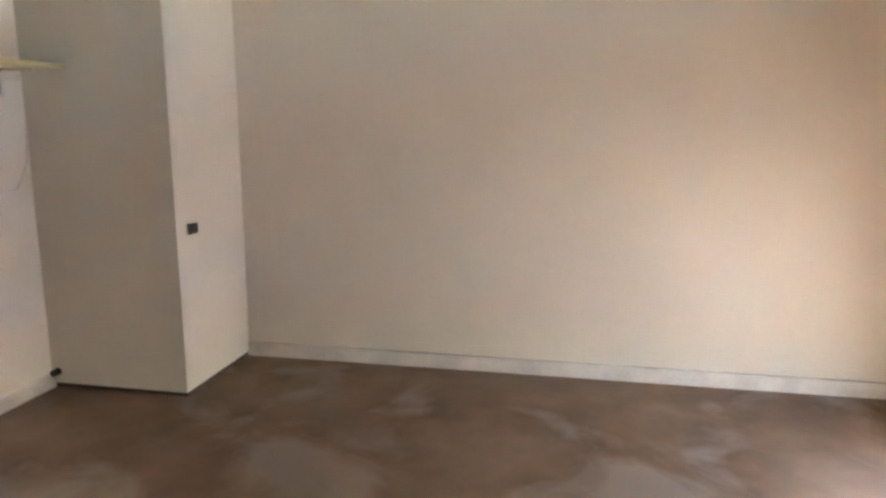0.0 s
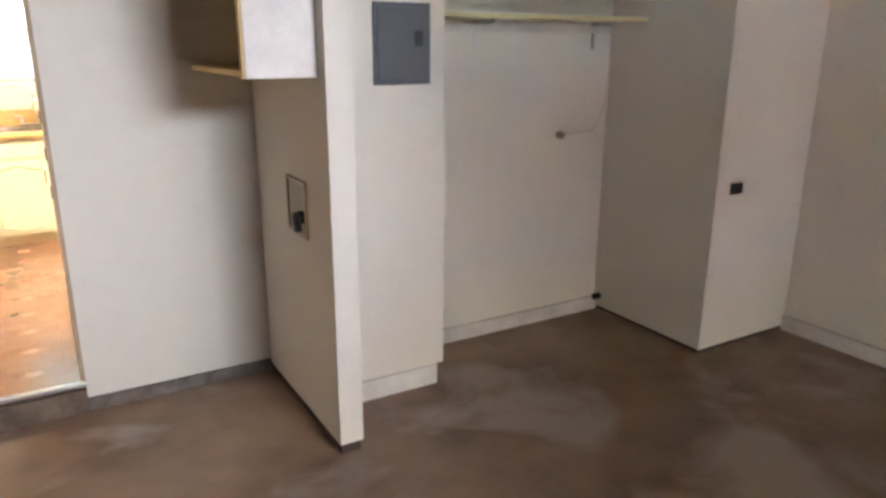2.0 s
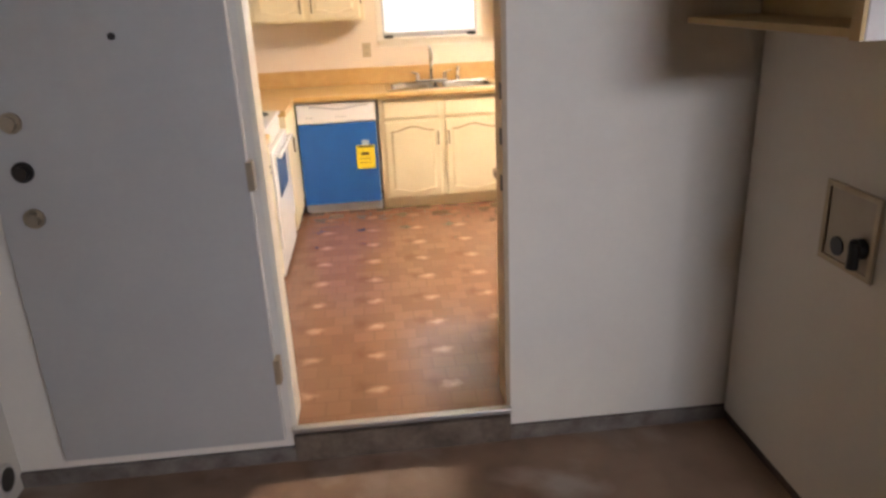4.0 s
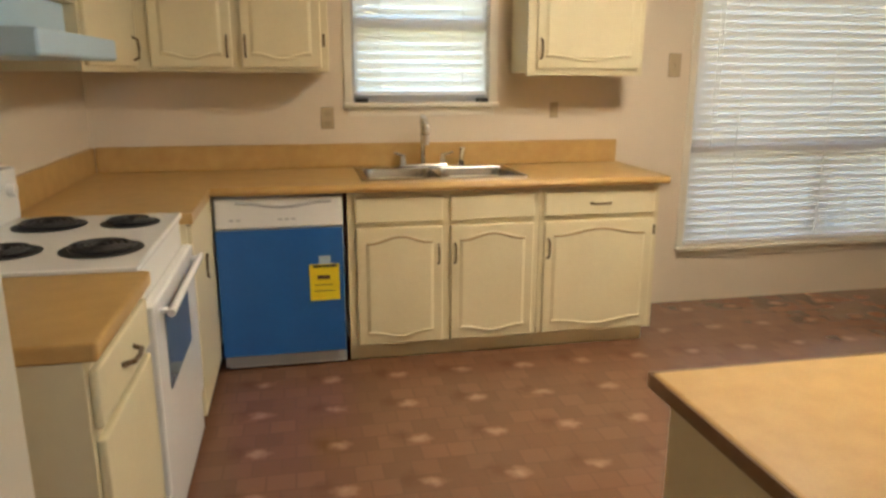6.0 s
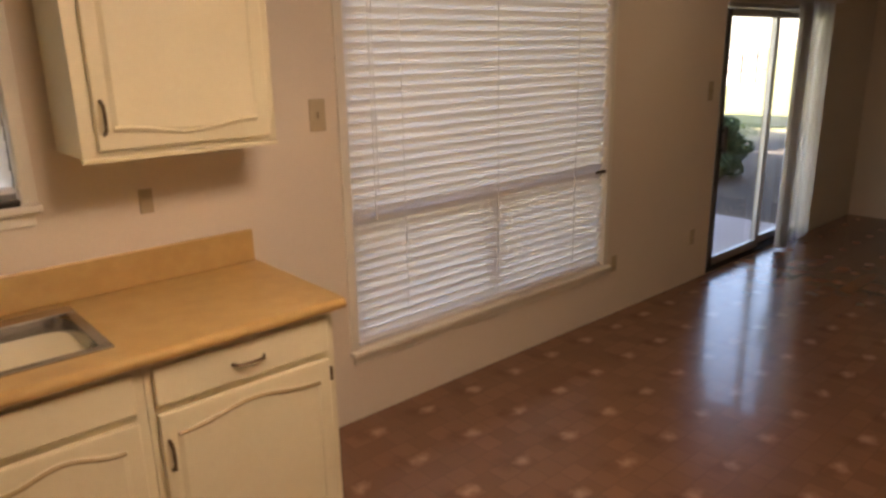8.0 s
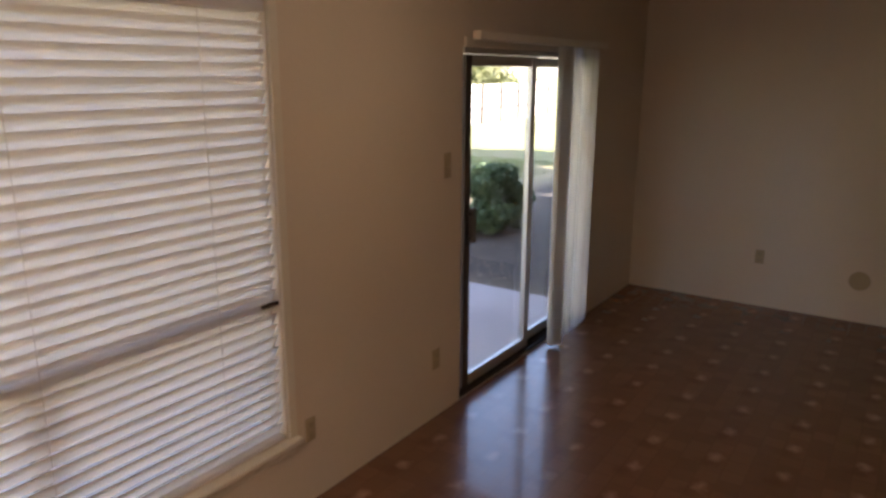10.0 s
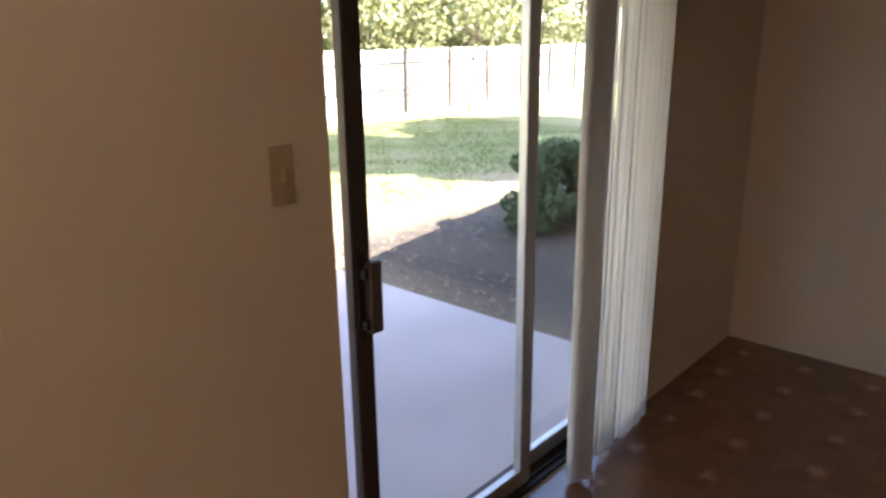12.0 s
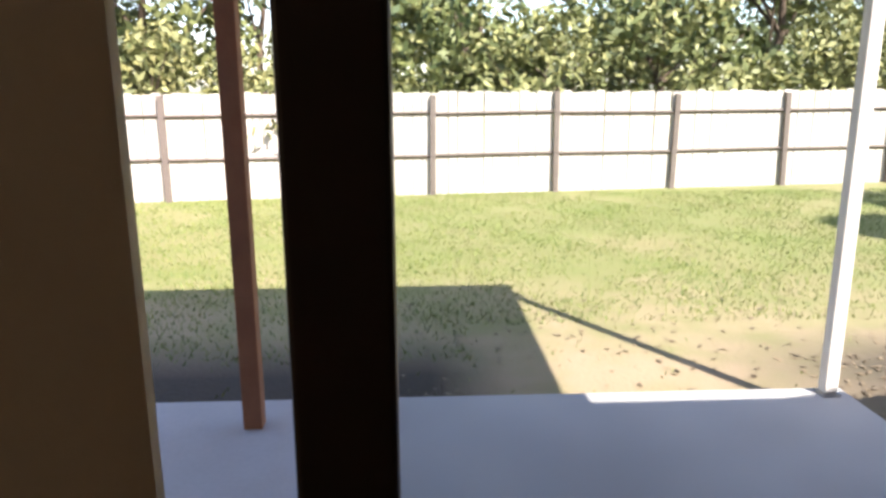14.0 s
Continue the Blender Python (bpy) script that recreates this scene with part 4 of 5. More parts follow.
def sink():
    t = thing("kitchen_sink", (0.51, -0.31, 0.91), "double-bowl stainless steel sink set in the worktop", "sink")
    part("rim", boxes((0.09, 0.93, -0.545, -0.515, 0.908, 0.9165), (0.09, 0.93, -0.155, -0.075, 0.908, 0.9165), (0.09, 0.125, -0.515, -0.155, 0.908, 0.9165), (0.895, 0.93, -0.515, -0.155, 0.908, 0.9165), (0.49, 0.53, -0.515, -0.155, 0.9, 0.9145), bevel=0.003), M["steel"], t)
    for a, b in ((0.123, 0.492), (0.528, 0.897)):
        smooth(part("bowl", basin(bmesh.new(), a, b, -0.517, -0.153, 0.75, 0.912), M["steel"], t))
        part("drain", rods((((a + b) / 2, -0.335, 0.7505), ((a + b) / 2, -0.335, 0.756), 0.042), seg=20), M["chrome"], t)
    f = thing("faucet", (0.46, -0.11, 0.917), "chrome gooseneck kitchen faucet with two handles", "faucet")
    part("base_plate", boxes((0.33, 0.60, -0.14, -0.085, 0.9175, 0.935), bevel=0.008), M["chrome"], f)
    arc = [(0.465, -0.11, 0.93), (0.465, -0.11, 1.12)] + [(0.465 - 0.012 * math.sin(a) , -0.11 - 0.075 * (1 - math.cos(a)), 1.12 + 0.075 * math.sin(a)) for a in (0.4, 0.8, 1.2, 1.57, 2.0, 2.4, 2.8, 3.14)] + [(0.455, -0.26, 1.075)]
    smooth(part("spout", pipe(bmesh.new(), arc, 0.013, seg=12), M["chrome"], f))
    part("spray_head", rods(((0.455, -0.26, 1.05), (0.455, -0.26, 1.10), 0.018)), M["chrome"], f)
    for x in (0.355, 0.575):
        part("handle", rods(((x, -0.11, 0.935), (x, -0.11, 0.985), 0.02, 0.014), ((x, -0.11, 0.98), (x + (0.05 if x > 0.46 else -0.05), -0.15, 1.0), 0.009, 0.007)), M["chrome"], f)
    part("side_sprayer", rods(((0.68, -0.11, 0.917), (0.68, -0.11, 0.95), 0.02), ((0.68, -0.11, 0.95), (0.685, -0.12, 1.02), 0.013, 0.017)), M["chrome"], f)


sink()


def dishwasher():
    x0, x1, y = -0.598, -0.004, -0.61
    t = thing("dishwasher", ((x0 + x1) / 2, -0.3, 0.0), "white built-in dishwasher, its door under blue protective film", "dishwasher")
    part("tub", boxes((x0 + 0.004, x1 - 0.004, y + 0.02, -0.03, 0.02, 0.862)), M["grey_plastic"], t)
    part("door", boxes((x0 + 0.006, x1 - 0.006, y - 0.012, y + 0.019, 0.10, 0.712), bevel=0.006), M["white_enamel"], t)
    part("film", boxes((x0 + 0.003, x1 - 0.008, y - 0.0155, y - 0.0125, 0.085, 0.708)), M["blue_film"], t, "blue plastic film")
    c = part("control_panel", boxes((x0 + 0.004, x1 - 0.006, y - 0.022, y + 0.019, 0.714, 0.858), bevel=0.01), M["white_enamel"], t)
    # grey bead on the flat panel paints the shade line of a finger recess
    bm = bmesh.new()
    groove(bm, x0 + 0.10, x1 - 0.06, 0.835, y - 0.022, 0.022, -1)
    part("handle_recess", bm, M["grey_plastic"], c, "grey bead drawn as the finger recess's shade")
    for x in (-0.52, -0.49, -0.30, -0.27, -0.24):
        part("button", boxes((x - 0.01, x + 0.01, y - 0.0245, y - 0.0222, 0.752, 0.760), bevel=0.001), M["grey_plastic"], c)
    part("kick_plate", boxes((x0 + 0.02, x1 - 0.006, y + 0.022, y + 0.04, 0.012, 0.083), bevel=0.003), M["white_enamel"], t)
    g = thing("energy_label", (-0.10, y - 0.018, 0.41), "yellow energy label taped to the blue dishwasher door", "label")
    part("sheet", boxes((-0.176, -0.035, y - 0.0205, y - 0.019, 0.35, 0.53)), M["yellow_tag"], g)
    part("heading", boxes((-0.16, -0.045, y - 0.0222, y - 0.0207, 0.514, 0.526)), M["black_plastic"], g)
    part("text_bar", boxes((-0.155, -0.06, y - 0.0217, y - 0.0207, 0.395, 0.399), (-0.155, -0.07, y - 0.0217, y - 0.0207, 0.425, 0.429), (-0.14, -0.08, y - 0.0217, y - 0.0207, 0.455, 0.475)), M["pull"], g)
    part("tape", boxes((-0.13, -0.075, y - 0.0187, y - 0.0175, 0.505, 0.57)), M["clear_tape"], g, "strip of clear tape")


dishwasher()


def stove():
    y0, y1, x1 = -2.015, -1.24, -0.645
    t = thing("stove", (-0.9, -1.58, 0.0), "white electric stove with four black coil burners", "stove")
    part("body", boxes((-1.235, x1, y0, y1, 0.02, 0.895), bevel=0.006), M["white_enamel"], t)
    part("cooktop", boxes((-1.235, x1 + 0.012, y0 - 0.001, y1 + 0.001, 0.8955, 0.918), bevel=0.007), M["white_enamel"], t)
    part("back_guard", boxes((-1.235, -1.17, y0, y1, 0.919, 1.10), bevel=0.008), M["white_enamel"], t)
    door = part("oven_door", boxes((x1 + 0.001, x1 + 0.04, y0 + 0.012, y1 - 0.012, 0.22, 0.80), bevel=0.008), M["white_enamel"], t)
    part("window", boxes((x1 + 0.0405, x1 + 0.044, y0 + 0.14, y1 - 0.22, 0.50, 0.735), bevel=0.001), M["oven_glass"], door, "dark oven window")
    part("handle", rods(((x1 + 0.075, y0 + 0.06, 0.765), (x1 + 0.075, y1 - 0.06, 0.765), 0.012), ((x1 + 0.035, y0 + 0.09, 0.765), (x1 + 0.075, y0 + 0.09, 0.765), 0.009), ((x1 + 0.035, y1 - 0.09, 0.765), (x1 + 0.075, y1 - 0.09, 0.765), 0.009)), M["white_enamel"], door)
    part("drawer", boxes((x1 + 0.001, x1 + 0.03, y0 + 0.012, y1 - 0.012, 0.05, 0.205), bevel=0.006), M["white_enamel"], t)
    for x, y, r in ((-0.775, -1.79, 0.10), (-0.775, -1.41, 0.08), (-1.03, -1.79, 0.08), (-1.03, -1.41, 0.10)):
        pan = part("drip_pan", rods(((x, y, 0.9185), (x, y, 0.921), r + 0.015), seg=28), M["iron"], t, "black drip pan")
        turns = [(x + (0.015 + (r - 0.02) * k / 60) * math.cos(k * 0.42), y + (0.015 + (r - 0.02) * k / 60) * math.sin(k * 0.42), 0.930) for k in range(61)]
        part("coil", pipe(bmesh.new(), turns, 0.006, seg=6), M["iron"], t, "black burner coil")
    for k in range(4):
        part("knob", rods(((-1.17, -1.93 + 0.2 * k, 1.03), (-1.145, -1.93 + 0.2 * k, 1.03), 0.022), seg=16), M["white_enamel"], t)
    h = thing("range_hood", (-1.0, -1.58, 1.43), "pale range hood in bluish film above the stove", "range hood")
    part("shell", boxes((-1.245, -0.80, y0, y1, 1.455, 1.525), bevel=0.01), M["hood"], h)
    part("canopy", boxes((-1.245, -0.95, y0 + 0.01, y1 - 0.01, 1.526, 1.64), bevel=0.01), M["hood"], h)


M["hood"] = mat("hood_film", (0.42, 0.58, 0.72), rough=0.3, scale=5, amount=0.3)
stove()


def upper_cabinets():
    z0, z1, y = 1.42, 2.2, -0.30
    t = thing("wall_cabinet", (-0.45, y, z0), "cream painted wall cabinet with two arched doors", "cabinet")
    part("body", boxes((-0.925, -0.035, y, -0.004, z0, z1), bevel=0.002), M["cabinet"], t)
    for a, b, hand in ((-0.86, -0.49, "r"), (-0.45, -0.07, "l")):
        door_front(t, a, b, z0 + 0.02, z1 - 0.02, y, hand, low_pull=True)
    part("hinge", boxes((-0.064, -0.052, y - 0.012, y - 0.001, z0 + 0.12, z0 + 0.18), (-0.064, -0.052, y - 0.012, y - 0.001, z1 - 0.16, z1 - 0.10)), M["pull"], t)
    t = thing("corner_wall_cabinet", (-1.1, -0.6, z0), "cream painted wall cabinet round the corner beside the hood", "cabinet")
    part("body", boxes((-1.245, -0.928, -1.195, -0.004, z0, z1), bevel=0.002), M["cabinet"], t)
    part("door", boxes((-0.927, -0.908, -1.17, -0.36, z0 + 0.02, z1 - 0.02), bevel=0.006), M["cabinet"], t)
    part("handle", pipe(bmesh.new(), [(-0.908, -0.44, z0 + 0.05), (-0.885, -0.44, z0 + 0.06), (-0.882, -0.44, z0 + 0.1), (-0.885, -0.44, z0 + 0.14), (-0.908, -0.44, z0 + 0.15)], 0.006, seg=8), M["pull"], t, "dark bronze handle")
    t = thing("hood_cabinet", (-1.1, -1.58, 1.65), "cream painted cabinet above the hood", "cabinet")
    part("body", boxes((-1.245, -0.928, -1.955, -1.2, 1.645, z1), bevel=0.002), M["cabinet"], t)
    part("door", boxes((-0.927, -0.908, -1.93, -1.225, 1.665, z1 - 0.02), bevel=0.006), M["cabinet"], t)
    t = thing("wall_cabinet", (1.3, y, z0), "cream painted wall cabinet with one arched door", "cabinet")
    part("body", boxes((0.985, 1.632, y, -0.004, z0, z1), bevel=0.002), M["cabinet"], t)
    part("lip", boxes((0.985, 1.632, y - 0.004, y + 0.02, z0 - 0.014, z0 - 0.001)), M["cabinet"], t)
    door_front(t, 1.03, 1.60, z0 + 0.02, z1 - 0.02, y, "l", low_pull=True)
    structure("soffit", boxes((-1.245, 1.66, -0.34, -0.004, z1 + 0.002, WALL_TOP), (-1.245, -0.90, -1.96, -0.345, z1 + 0.002, WALL_TOP)), M["house_wall"], "painted soffit above the cabinets", "soffit")


upper_cabinets()


def wall_plate(name, label, x, y, z, normal="y", wide=0.07, high=0.115, toggles=0, sockets=0, tall=0.0):
    """A plate of ivory plastic on a wall that faces -y, or -x."""
    t = thing(name, (x, y, z), label, "outlet" if sockets else "switch")

    def flat(u0, u1, d0, d1, z0, z1, bevel=0.0):
        return boxes((x + u0, x + u1, y - d1, y - d0, z0, z1), bevel=bevel) if normal == "y" else boxes((x - d1, x - d0, y + u0, y + u1, z0, z1), bevel=bevel)

    part("plate", flat(-wide / 2, wide / 2, 0.001, 0.007, z - high / 2, z + high / 2, 0.003), M["plate"], t)
    for k in range(toggles):
        part("toggle", flat(-0.005, 0.005, 0.0072, 0.02, z - 0.012, z + 0.014, 0.002), M["plate"], t)
    for k in range(sockets):
        dz = -0.026 if k else 0.026
        part("socket", flat(-0.017, 0.017, 0.0072, 0.0095, z + dz - 0.014, z + dz + 0.014, 0.003), M["socket"], t)


M["socket"] = mat("socket_face", (0.40, 0.32, 0.2), rough=0.45)
wall_plate("light_switch", "ivory light switch plate beside the wide window", 1.987, 0, 1.464, wide=0.078, high=0.135, toggles=1)
wall_plate("light_switch", "ivory light switch plate beside the sliding door", 5.224, 0, 1.397, wide=0.066, toggles=1, high=0.135)
wall_plate("wall_outlet", "ivory outlet at the edge of the wide window", 4.15, 0, 0.35, wide=0.06, high=0.11, sockets=2)
wall_plate("wall_outlet", "ivory outlet low on the beige wall", 5.12, 0, 0.345, sockets=2)
wall_plate("wall_outlet", "ivory outlet low on the dim end wall", 8.25, -1.075, 0.417, normal="x", sockets=2)
wall_plate("wall_outlet", "ivory outlet above the worktop", -0.04, 0, 1.178, sockets=2)
wall_plate("wall_outlet", "ivory outlet under the wall cabinet", 1.25, 0, 1.212, wide=0.05, high=0.09, sockets=1)



def wall_patch():
    t = thing("cable_plate", (8.25, -1.80, 0.33), "pale round blank plate on the dim end wall", "plate")
    part("disc", rods(((8.249, -1.80, 0.33), (8.242, -1.80, 0.33), 0.075), seg=24), M["plate"], t)


wall_patch()


def latch_on_blind():
    t = thing("window_latch", (3.94, -0.02, 0.985), "small dark latch at the edge of the wide window", "latch")
    part("lever", boxes((3.90, 3.985, -0.03, -0.0145, 0.975, 0.99), bevel=0.003), M["dark_metal"], t)


latch_on_blind()


def turned(x, y, rows, seg=20):
    """A shape turned on a lathe about an upright axis, from rows of radius and height."""
    bm = bmesh.new()
    rings = [[bm.verts.new((x + rad * math.cos(2 * math.pi * k / seg), y + rad * math.sin(2 * math.pi * k / seg), z)) for k in range(seg)] for rad, z in rows]
    for one, two in zip(rings, rings[1:]):
        for k in range(seg):
            bm.faces.new((one[k], one[(k + 1) % seg], two[(k + 1) % seg], two[k]))
    return bm


def chandelier(x, y):
    t = thing("chandelier", (x, y, 2.5), "small brass chandelier with lit frosted glass shades", "chandelier")
    part("canopy", turned(x, y, ((0.004, 2.499), (0.07, 2.498), (0.062, 2.48), (0.014, 2.466), (0.004, 2.465))), M["brass"], t)
    part("stem", rods(((x, y, 2.36), (x, y, 2.468), 0.01)), M["brass"], t)
    smooth(part("body", turned(x, y, ((0.004, 2.365), (0.026, 2.36), (0.016, 2.34), (0.034, 2.315), (0.04, 2.28), (0.024, 2.245), (0.03, 2.225), (0.012, 2.205), (0.004, 2.204))), M["brass"], t))
    smooth(part("finial", turned(x, y, ((0.004, 2.205), (0.016, 2.192), (0.02, 2.182), (0.01, 2.168), (0.002, 2.155)), seg=12), M["brass"], t))
    for k in range(4):
        a = 0.62 + k * math.pi / 2
        dx, dy = math.cos(a), math.sin(a)
        arm = part("arm", pipe(bmesh.new(), [(x + r * dx, y + r * dy, z) for r, z in ((0.02, 2.27), (0.07, 2.235), (0.13, 2.245), (0.185, 2.285), (0.215, 2.325), (0.22, 2.305))], 0.007, seg=8), M["brass"], t)
        cx, cy = x + 0.22 * dx, y + 0.22 * dy
        part("socket_cup", turned(cx, cy, ((0.004, 2.318), (0.024, 2.315), (0.026, 2.29), (0.022, 2.285)), seg=14), M["brass"], arm)
        shade = turned(cx, cy, ((0.024, 2.288), (0.036, 2.27), (0.05, 2.24), (0.062, 2.205), (0.06, 2.204), (0.047, 2.24), (0.033, 2.268), (0.021, 2.286)))
        smooth(part("shade", shade, M["bulb"], arm, "lit frosted glass shade"))


chandelier(4.43, -0.85)


# Unseen fixture, added overhead to give the kitchen its warm light.
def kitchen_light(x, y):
    t = thing("unseen_ceiling_light", (x, y, 2.5), "unseen lit ceiling light added over the kitchen floor", "ceiling light")
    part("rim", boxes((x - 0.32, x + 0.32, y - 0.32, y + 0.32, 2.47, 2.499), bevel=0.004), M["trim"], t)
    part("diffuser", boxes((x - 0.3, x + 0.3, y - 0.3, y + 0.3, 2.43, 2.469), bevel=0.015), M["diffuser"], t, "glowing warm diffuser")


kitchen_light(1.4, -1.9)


# ---- garden ----
GROUND = -0.24


def patio_cover():
    t = thing("patio_cover", (5.9, 1.6, 2.35), "flat wooden patio cover on a stained and a white post", "patio cover")
    part("deck", boxes((4.1, 7.78, 0.17, 3.24, 2.35, 2.43)), M["post_wood"], t)
    part("beam", boxes((4.1, 7.76, 3.0, 3.12, 2.2, 2.348)), M["post_wood"], t)
    part("post", boxes((4.68, 4.77, 2.80, 2.89, -0.12, 2.348), bevel=0.004), M["post_wood"], t, "orange-brown stained post")
    w = part("post", boxes((7.668, 7.738, 3.02, 3.09, -0.104, 2.198), bevel=0.006), M["white_post"], t, "white peeling post")
    part("foot", boxes((7.655, 7.751, 3.007, 3.103, -0.122, -0.105)), M["alu"], w)


patio_cover()


def edging():
    t = thing("landscape_timber", (4.0, 3.22, GROUND), "dark edging board along the patio", "timber")
    part("beam", boxes((2.2, 6.0, 3.20, 3.25, GROUND - 0.02, GROUND + 0.05), bevel=0.008), M["timber"], t)


edging()


def fence_y(x):
    return 11.4 + 0.11 * (x - 8.0)


def fence():
    """Board fence seen from its back: boards, two rails and dark posts in bays of 2 m."""
    top = 1.42
    t = thing("fence", (8.0, 11.4, GROUND), "sun-bleached board fence with dark posts and two rails", "fence")
    step = 2.05
    first = -16.03
    board = bpy.data.meshes.new("board")
    made = boxes((-0.068, 0.068, 0.0, 0.018, 0, 1.0), bevel=0.003)
    made.to_mesh(board)
    made.free()
    board.materials.append(M["fence_board"])
    heading = math.atan2(0.11, 1.0)
    for k in range(26):
        x = first + 1.35 + k * step
        lean = random.uniform(-0.03, 0.03)
        post = boxes((x - 0.045, x + 0.045, fence_y(x) - 0.10, fence_y(x) - 0.012, GROUND - 0.1, top - 0.02 + random.uniform(-0.05, 0.03)), bevel=0.005)
        bmesh.ops.rotate(post, verts=post.verts, cent=(x, fence_y(x), GROUND), matrix=Matrix.Rotation(lean, 3, "Y"))
        part("post", post, M["fence_post"], t)
        for z in (0.40, 1.06):
            bm = bmesh.new()
            rod(bm, (x, fence_y(x) - 0.03, z), (x + step, fence_y(x + step) - 0.03, z + random.uniform(-0.02, 0.02)), 0.028, seg=4)
            part("rail", bm, M["fence_post"], t)
    n = 0
    bm = bmesh.new()
    x = first
    while x < first + 26 * step:
        if 1.0 < x < 32.0 and n < 210:
            ob = new("board", board)
            ob.parent = t
            ob.location = (x - 8.0, fence_y(x) - 11.4, -0.02)
            ob.rotation_euler = (0, random.uniform(-0.006, 0.006), heading)
            ob.scale = (1, 1, top - GROUND + random.uniform(-0.025, 0.015))
            n += 1
        else:
            box(bm, x - 0.068, x + 0.068, fence_y(x), fence_y(x) + 0.018, GROUND - 0.02, top + random.uniform(-0.025, 0.015))
        x += 0.145
    part("board_run", bm, M["fence_board"], t)["kind"] = "stuff"


fence()


def leaves_mesh(name, centres, count, size, material, spread):
    """Many small bent leaves scattered through clumps, as one mesh."""
    rng = np.random.default_rng(len(centres) * 7 + count)
    picks = rng.integers(0, len(centres), count)
    base = np.array(centres)[picks]
    way = rng.normal(size=(count, 3))
    way /= np.linalg.norm(way, axis=1)[:, None]
    radius = spread * (0.55 + 0.45 * rng.random(count)) ** 0.5
    pos = base + way * radius[:, None] * np.array([1.0, 1.0, 0.8])
    a = rng.normal(size=(count, 3))
    a /= np.linalg.norm(a, axis=1)[:, None]
    b = np.cross(a, rng.normal(size=(count, 3)))
    b /= np.linalg.norm(b, axis=1)[:, None]
    s = size * (0.6 + 0.8 * rng.random(count))[:, None]
    verts = np.stack([pos - a * s, pos + b * s * 0.45, pos + a * s, pos - b * s * 0.45], 1).reshape(-1, 3)
    faces = np.arange(count * 4).reshape(-1, 4)
    mesh = bpy.data.meshes.new(name)
    mesh.from_pydata(verts.tolist(), [], faces.tolist())
    mesh.materials.append(material)
    return mesh


def tree(x, y, height, crown, low, seed, label, leaf="leaf", leaves=2600, size=0.13, group="", name="tree", trunk=0.16):
    rng = random.Random(seed)
    t = thing(name, (x, y, GROUND), label, "tree" if name == "tree" else "bush", group)
    pts = [(x, y, GROUND - 0.1)]
    for k in range(1, 6):
        pts.append((x + rng.uniform(-0.12, 0.12) * k, y + rng.uniform(-0.12, 0.12) * k, GROUND + height * 0.62 * k / 5))
    bm = bmesh.new()
    for k, (a, b) in enumerate(zip(pts, pts[1:])):
        rod(bm, a, b, trunk * (1 - 0.15 * k), trunk * (0.85 - 0.15 * k), seg=8)
    centres = []
    for k in range(9):
        a, h = rng.uniform(0, 6.28), rng.uniform(low, height - crown * 0.25)
        r = crown * rng.uniform(0.25, 0.85) * (1 - 0.4 * max(0.0, (h - height * 0.6) / height))
        end = (x + r * math.cos(a), y + r * math.sin(a), GROUND + h)
        begin = pts[min(5, max(1, int(5 * h / height)))]
        rod(bm, begin, end, trunk * 0.3, trunk * 0.08, seg=6)
        centres.append(end)
    for k in range(14):
        a, h = rng.uniform(0, 6.28), rng.uniform(low, height)
        r = crown * math.sqrt(rng.random()) * (1 - 0.45 * max(0.0, (h - height * 0.55) / height))
        centres.append((x + r * math.cos(a), y + r * math.sin(a), GROUND + h))
    part("trunk", bm, M["bark"], t)
    local = [(cx - x, cy - y, cz - GROUND) for cx, cy, cz in centres]
    ob = new("crown", leaves_mesh("crown", local, leaves, size, M[leaf], crown * 0.36))
    ob.parent = t


kinds = ("dense dark green tree behind the fence", "sunlit olive-green tree behind the fence")
rng = random.Random(4)
for k in range(15):
    x = -9.0 + 3.2 * k + rng.uniform(-0.7, 0.7)
    pale = k % 3 == 1
    tree(x, fence_y(x) + rng.uniform(3.2, 5.5), rng.uniform(6.5, 8.5), rng.uniform(2.4, 3.1), 0.9, 30 + k, kinds[1] if pale else kinds[0], leaf="leaf_pale" if pale else "leaf", leaves=5200, size=0.13, group="trees behind the fence")
for k in range(12):
    x = -7.0 + 3.6 * k + rng.uniform(-0.7, 0.7)
    tree(x, fence_y(x) + rng.uniform(1.6, 2.4), rng.uniform(2.6, 3.6), rng.uniform(1.3, 1.8), 0.8, 70 + k, "sunlit shrubby tree leaning over the fence", leaf="leaf_pale", leaves=2600, size=0.09, group="shrubs along the fence", trunk=0.07)
for k in range(8):
    x = -16 + 8.0 * k
    tree(x, 27 + rng.uniform(-1, 2), 12.5, 4.8, 1.0, 110 + k, "tall dark tree far behind the fence", leaves=5200, size=0.24, group="far trees")
# unseen trees beside the house, placed to shade the lawn, and the patio bush
tree(16.3, 1.4, 7.6, 2.6, 4.6, 5, "unseen tall tree beside the house, placed to shade the lawn", leaves=15000, size=0.2, trunk=0.2)
tree(19.8, 1.3, 7.6, 3.0, 4.6, 9, "unseen tall tree beside the house, placed to shade the lawn", leaves=15000, size=0.2, trunk=0.22)


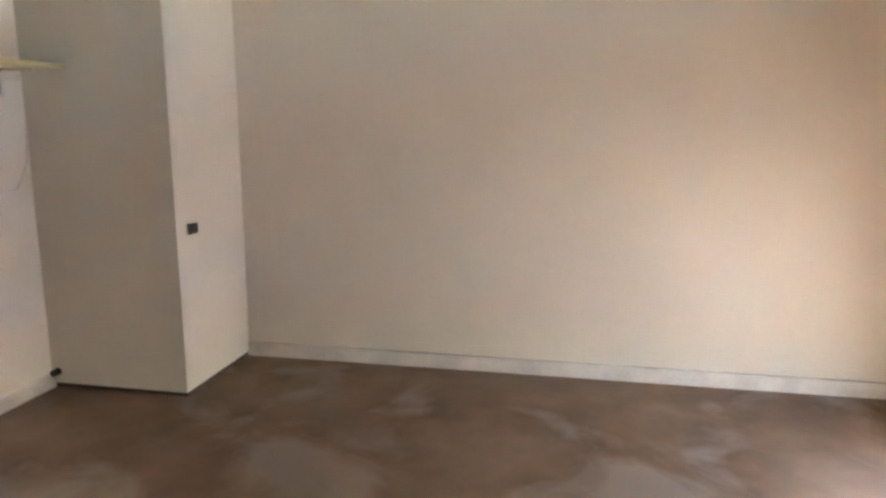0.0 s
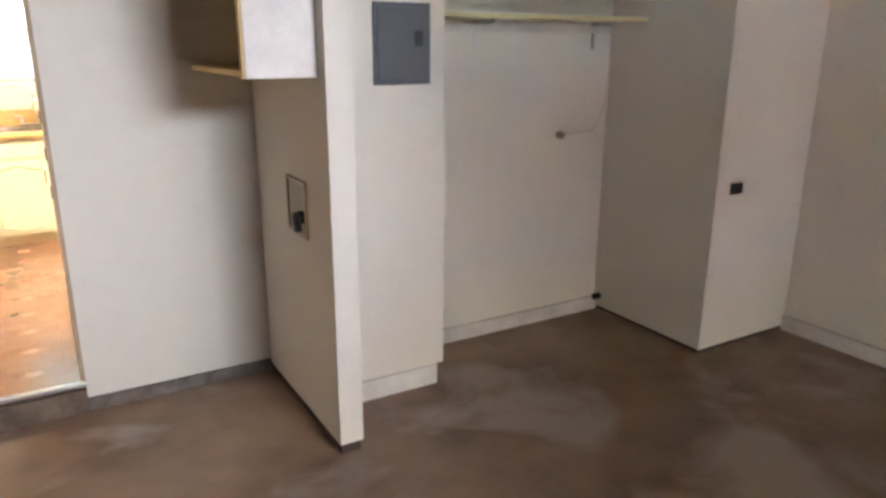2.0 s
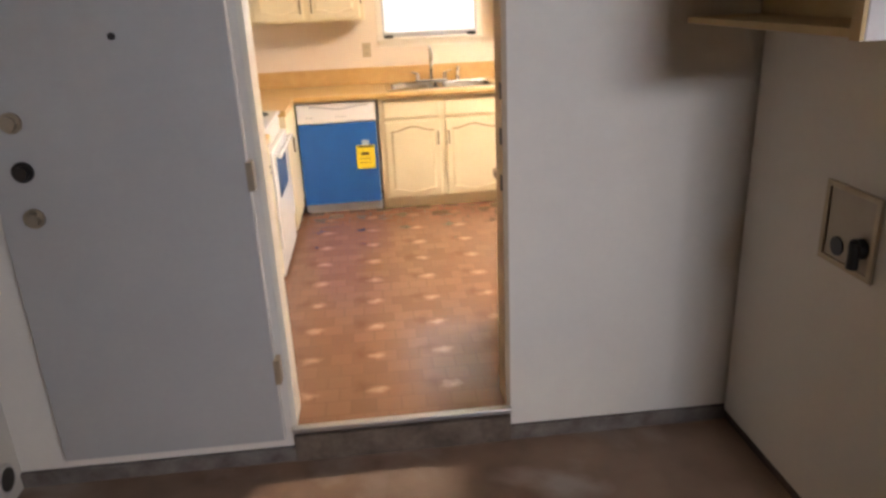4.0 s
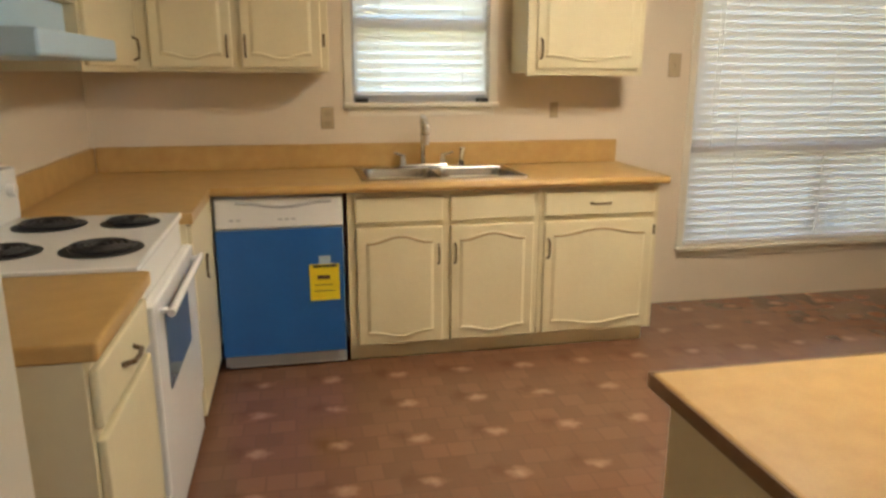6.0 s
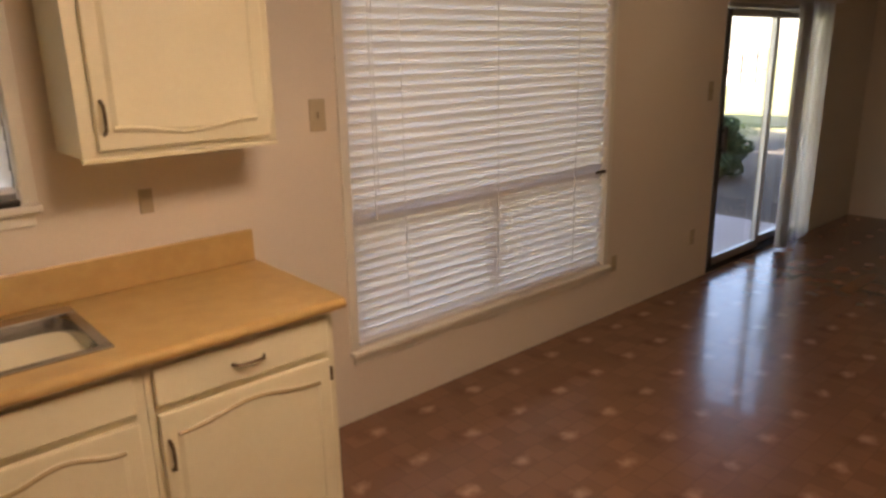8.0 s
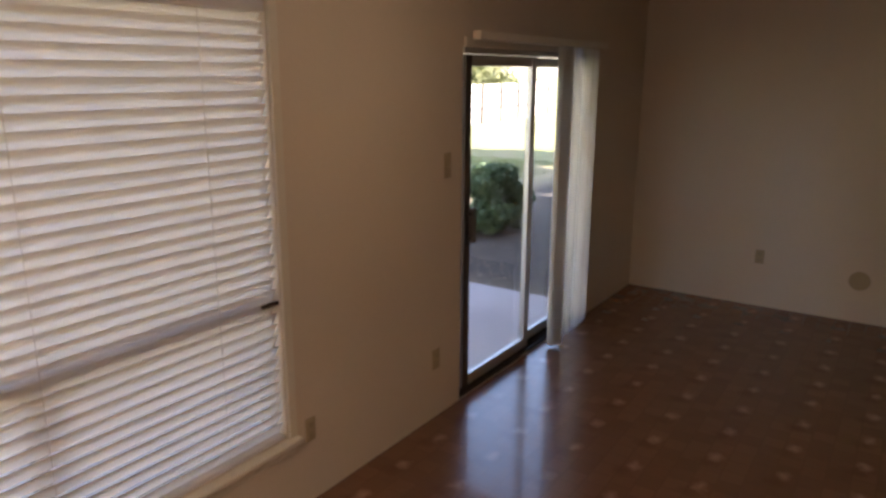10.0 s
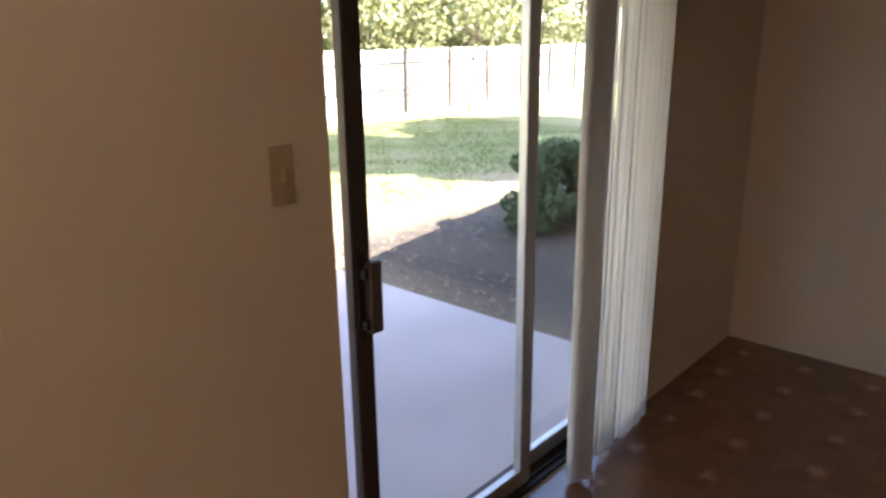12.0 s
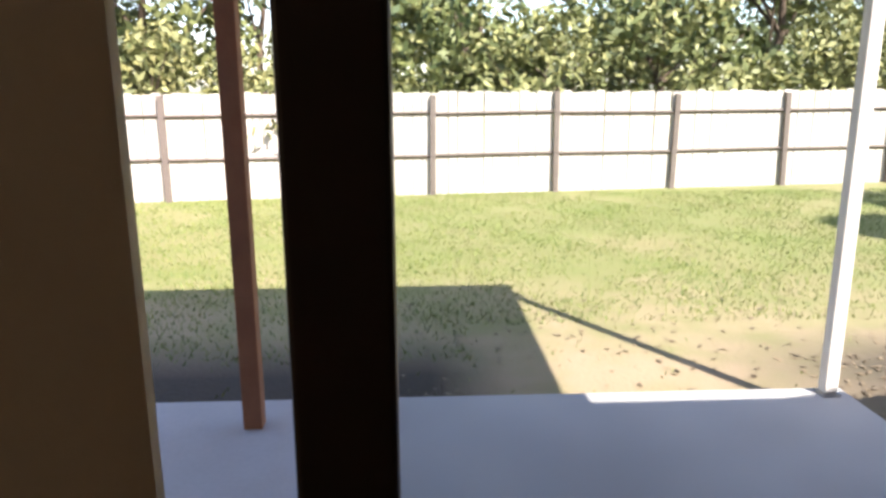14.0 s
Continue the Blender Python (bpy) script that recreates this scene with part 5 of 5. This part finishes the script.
def bush(x, y, r, height):
    t = thing("bush", (x, y, GROUND), "rounded dark green bush on bare soil beside the patio", "bush")
    rng = random.Random(17)
    bm, local = bmesh.new(), []
    for k in range(46):
        a, h = rng.uniform(0, 6.28), 0.06 + 0.9 * rng.random()
        w = r * math.sqrt(rng.random()) * math.sqrt(max(0.05, 1 - ((h - 0.42) / 0.62) ** 2))
        end = (w * math.cos(a), w * math.sin(a), h * height)
        local.append(end)
        rod(bm, (x + 0.1 * end[0], y + 0.1 * end[1], GROUND - 0.05), (x + end[0], y + end[1], GROUND + end[2]), 0.012, 0.004, seg=5)
    part("stems", bm, M["bark"], t)
    ob = new("foliage", leaves_mesh("foliage", local, 20000, 0.026, M["leaf_dark"], 0.15))
    ob.parent = t


bush(10.4, 2.65, 0.46, 0.9)
tree(18.9, 10.9, 3.6, 1.2, 1.9, 23, "young thin tree before the fence", leaf="leaf_pale", leaves=900, size=0.07, trunk=0.04)


def utility_pole():
    t = thing("utility_pole", (16.16, 14.2, GROUND), "tall weathered wooden utility pole", "utility pole")
    part("shaft", rods(((16.16, 14.2, GROUND - 0.2), (16.16, 14.2, 8.5), 0.14, 0.10), seg=12), M["pole"], t)
    part("cross_arm", boxes((15.26, 17.06, 14.15, 14.25, 7.6, 7.72)), M["pole"], t)


utility_pole()


def grass(count):
    """Short grass blades over the lawn, thinner beside the patio."""
    rng = np.random.default_rng(3)
    x = rng.uniform(-3.0, 18.0, count)
    y = 3.0 + 8.2 * rng.random(count) ** 0.8
    clump = np.sin(x * 2.1 + np.sin(y * 1.7)) * np.cos(y * 1.9 + x * 0.6) + 0.8 * np.sin(x * 5.3) * np.sin(y * 4.7)
    keep = (clump > rng.uniform(-1.6, 1.0, count)) & ((y > 4.6) | ((x < 5.9) & (y > 3.9)) | (rng.random(count) < 0.04)) & ~((x < 7.9) & (y < 3.3))
    x, y = x[keep], y[keep]
    n = len(x)
    a, h = rng.uniform(0, 6.28, n), rng.uniform(0.015, 0.05, n)
    lean = rng.uniform(-0.03, 0.03, (n, 2))
    w = 0.006
    one = np.stack([x - w * np.cos(a), y - w * np.sin(a), np.full(n, GROUND - 0.003)], 1)
    two = np.stack([x + w * np.cos(a), y + w * np.sin(a), np.full(n, GROUND - 0.003)], 1)
    tip = np.stack([x + lean[:, 0], y + lean[:, 1], GROUND + h], 1)
    mesh = bpy.data.meshes.new("grass")
    mesh.from_pydata(np.stack([one, two, tip], 1).reshape(-1, 3).tolist(), [], np.arange(3 * n).reshape(-1, 3).tolist())
    mesh.materials.append(M["grass"])
    tagged(new("grass", mesh), "thin sunlit grass blades over dry ground", "grass", kind="stuff")


grass(170000)


def leaf_litter(count):
    """Dry fallen leaves on the bare soil beside the patio and along its edge."""
    rng = np.random.default_rng(8)
    x, y = rng.uniform(7.9, 12.5, count), rng.uniform(0.6, 3.9, count)
    far = rng.random(count) < 0.1
    x[far], y[far] = rng.uniform(5.0, 9.0, far.sum()), rng.uniform(3.3, 5.2, far.sum())
    a, size = rng.uniform(0, 6.28, count), rng.uniform(0.012, 0.034, count)
    tilt = rng.uniform(0.0, 0.012, (count, 4))
    corner = np.stack([a, a + 1.4, a + 3.14, a + 4.5], 1)
    reach = size[:, None] * np.array([1.0, 0.55, 1.0, 0.5])
    verts = np.stack([x[:, None] + reach * np.cos(corner), y[:, None] + reach * np.sin(corner), GROUND + 0.003 + tilt], 2).reshape(-1, 3)
    mesh = bpy.data.meshes.new("leaf_litter")
    mesh.from_pydata(verts.tolist(), [], np.arange(4 * count).reshape(-1, 4).tolist())
    mesh.materials.append(M["dry_leaf"])
    tagged(new("leaf_litter", mesh), "dry brown fallen leaves scattered on bare soil", "leaves", kind="stuff")


M["dry_leaf"] = leaf_material("dry_leaf", (0.30, 0.22, 0.13), (0.09, 0.065, 0.04))
leaf_litter(2600)
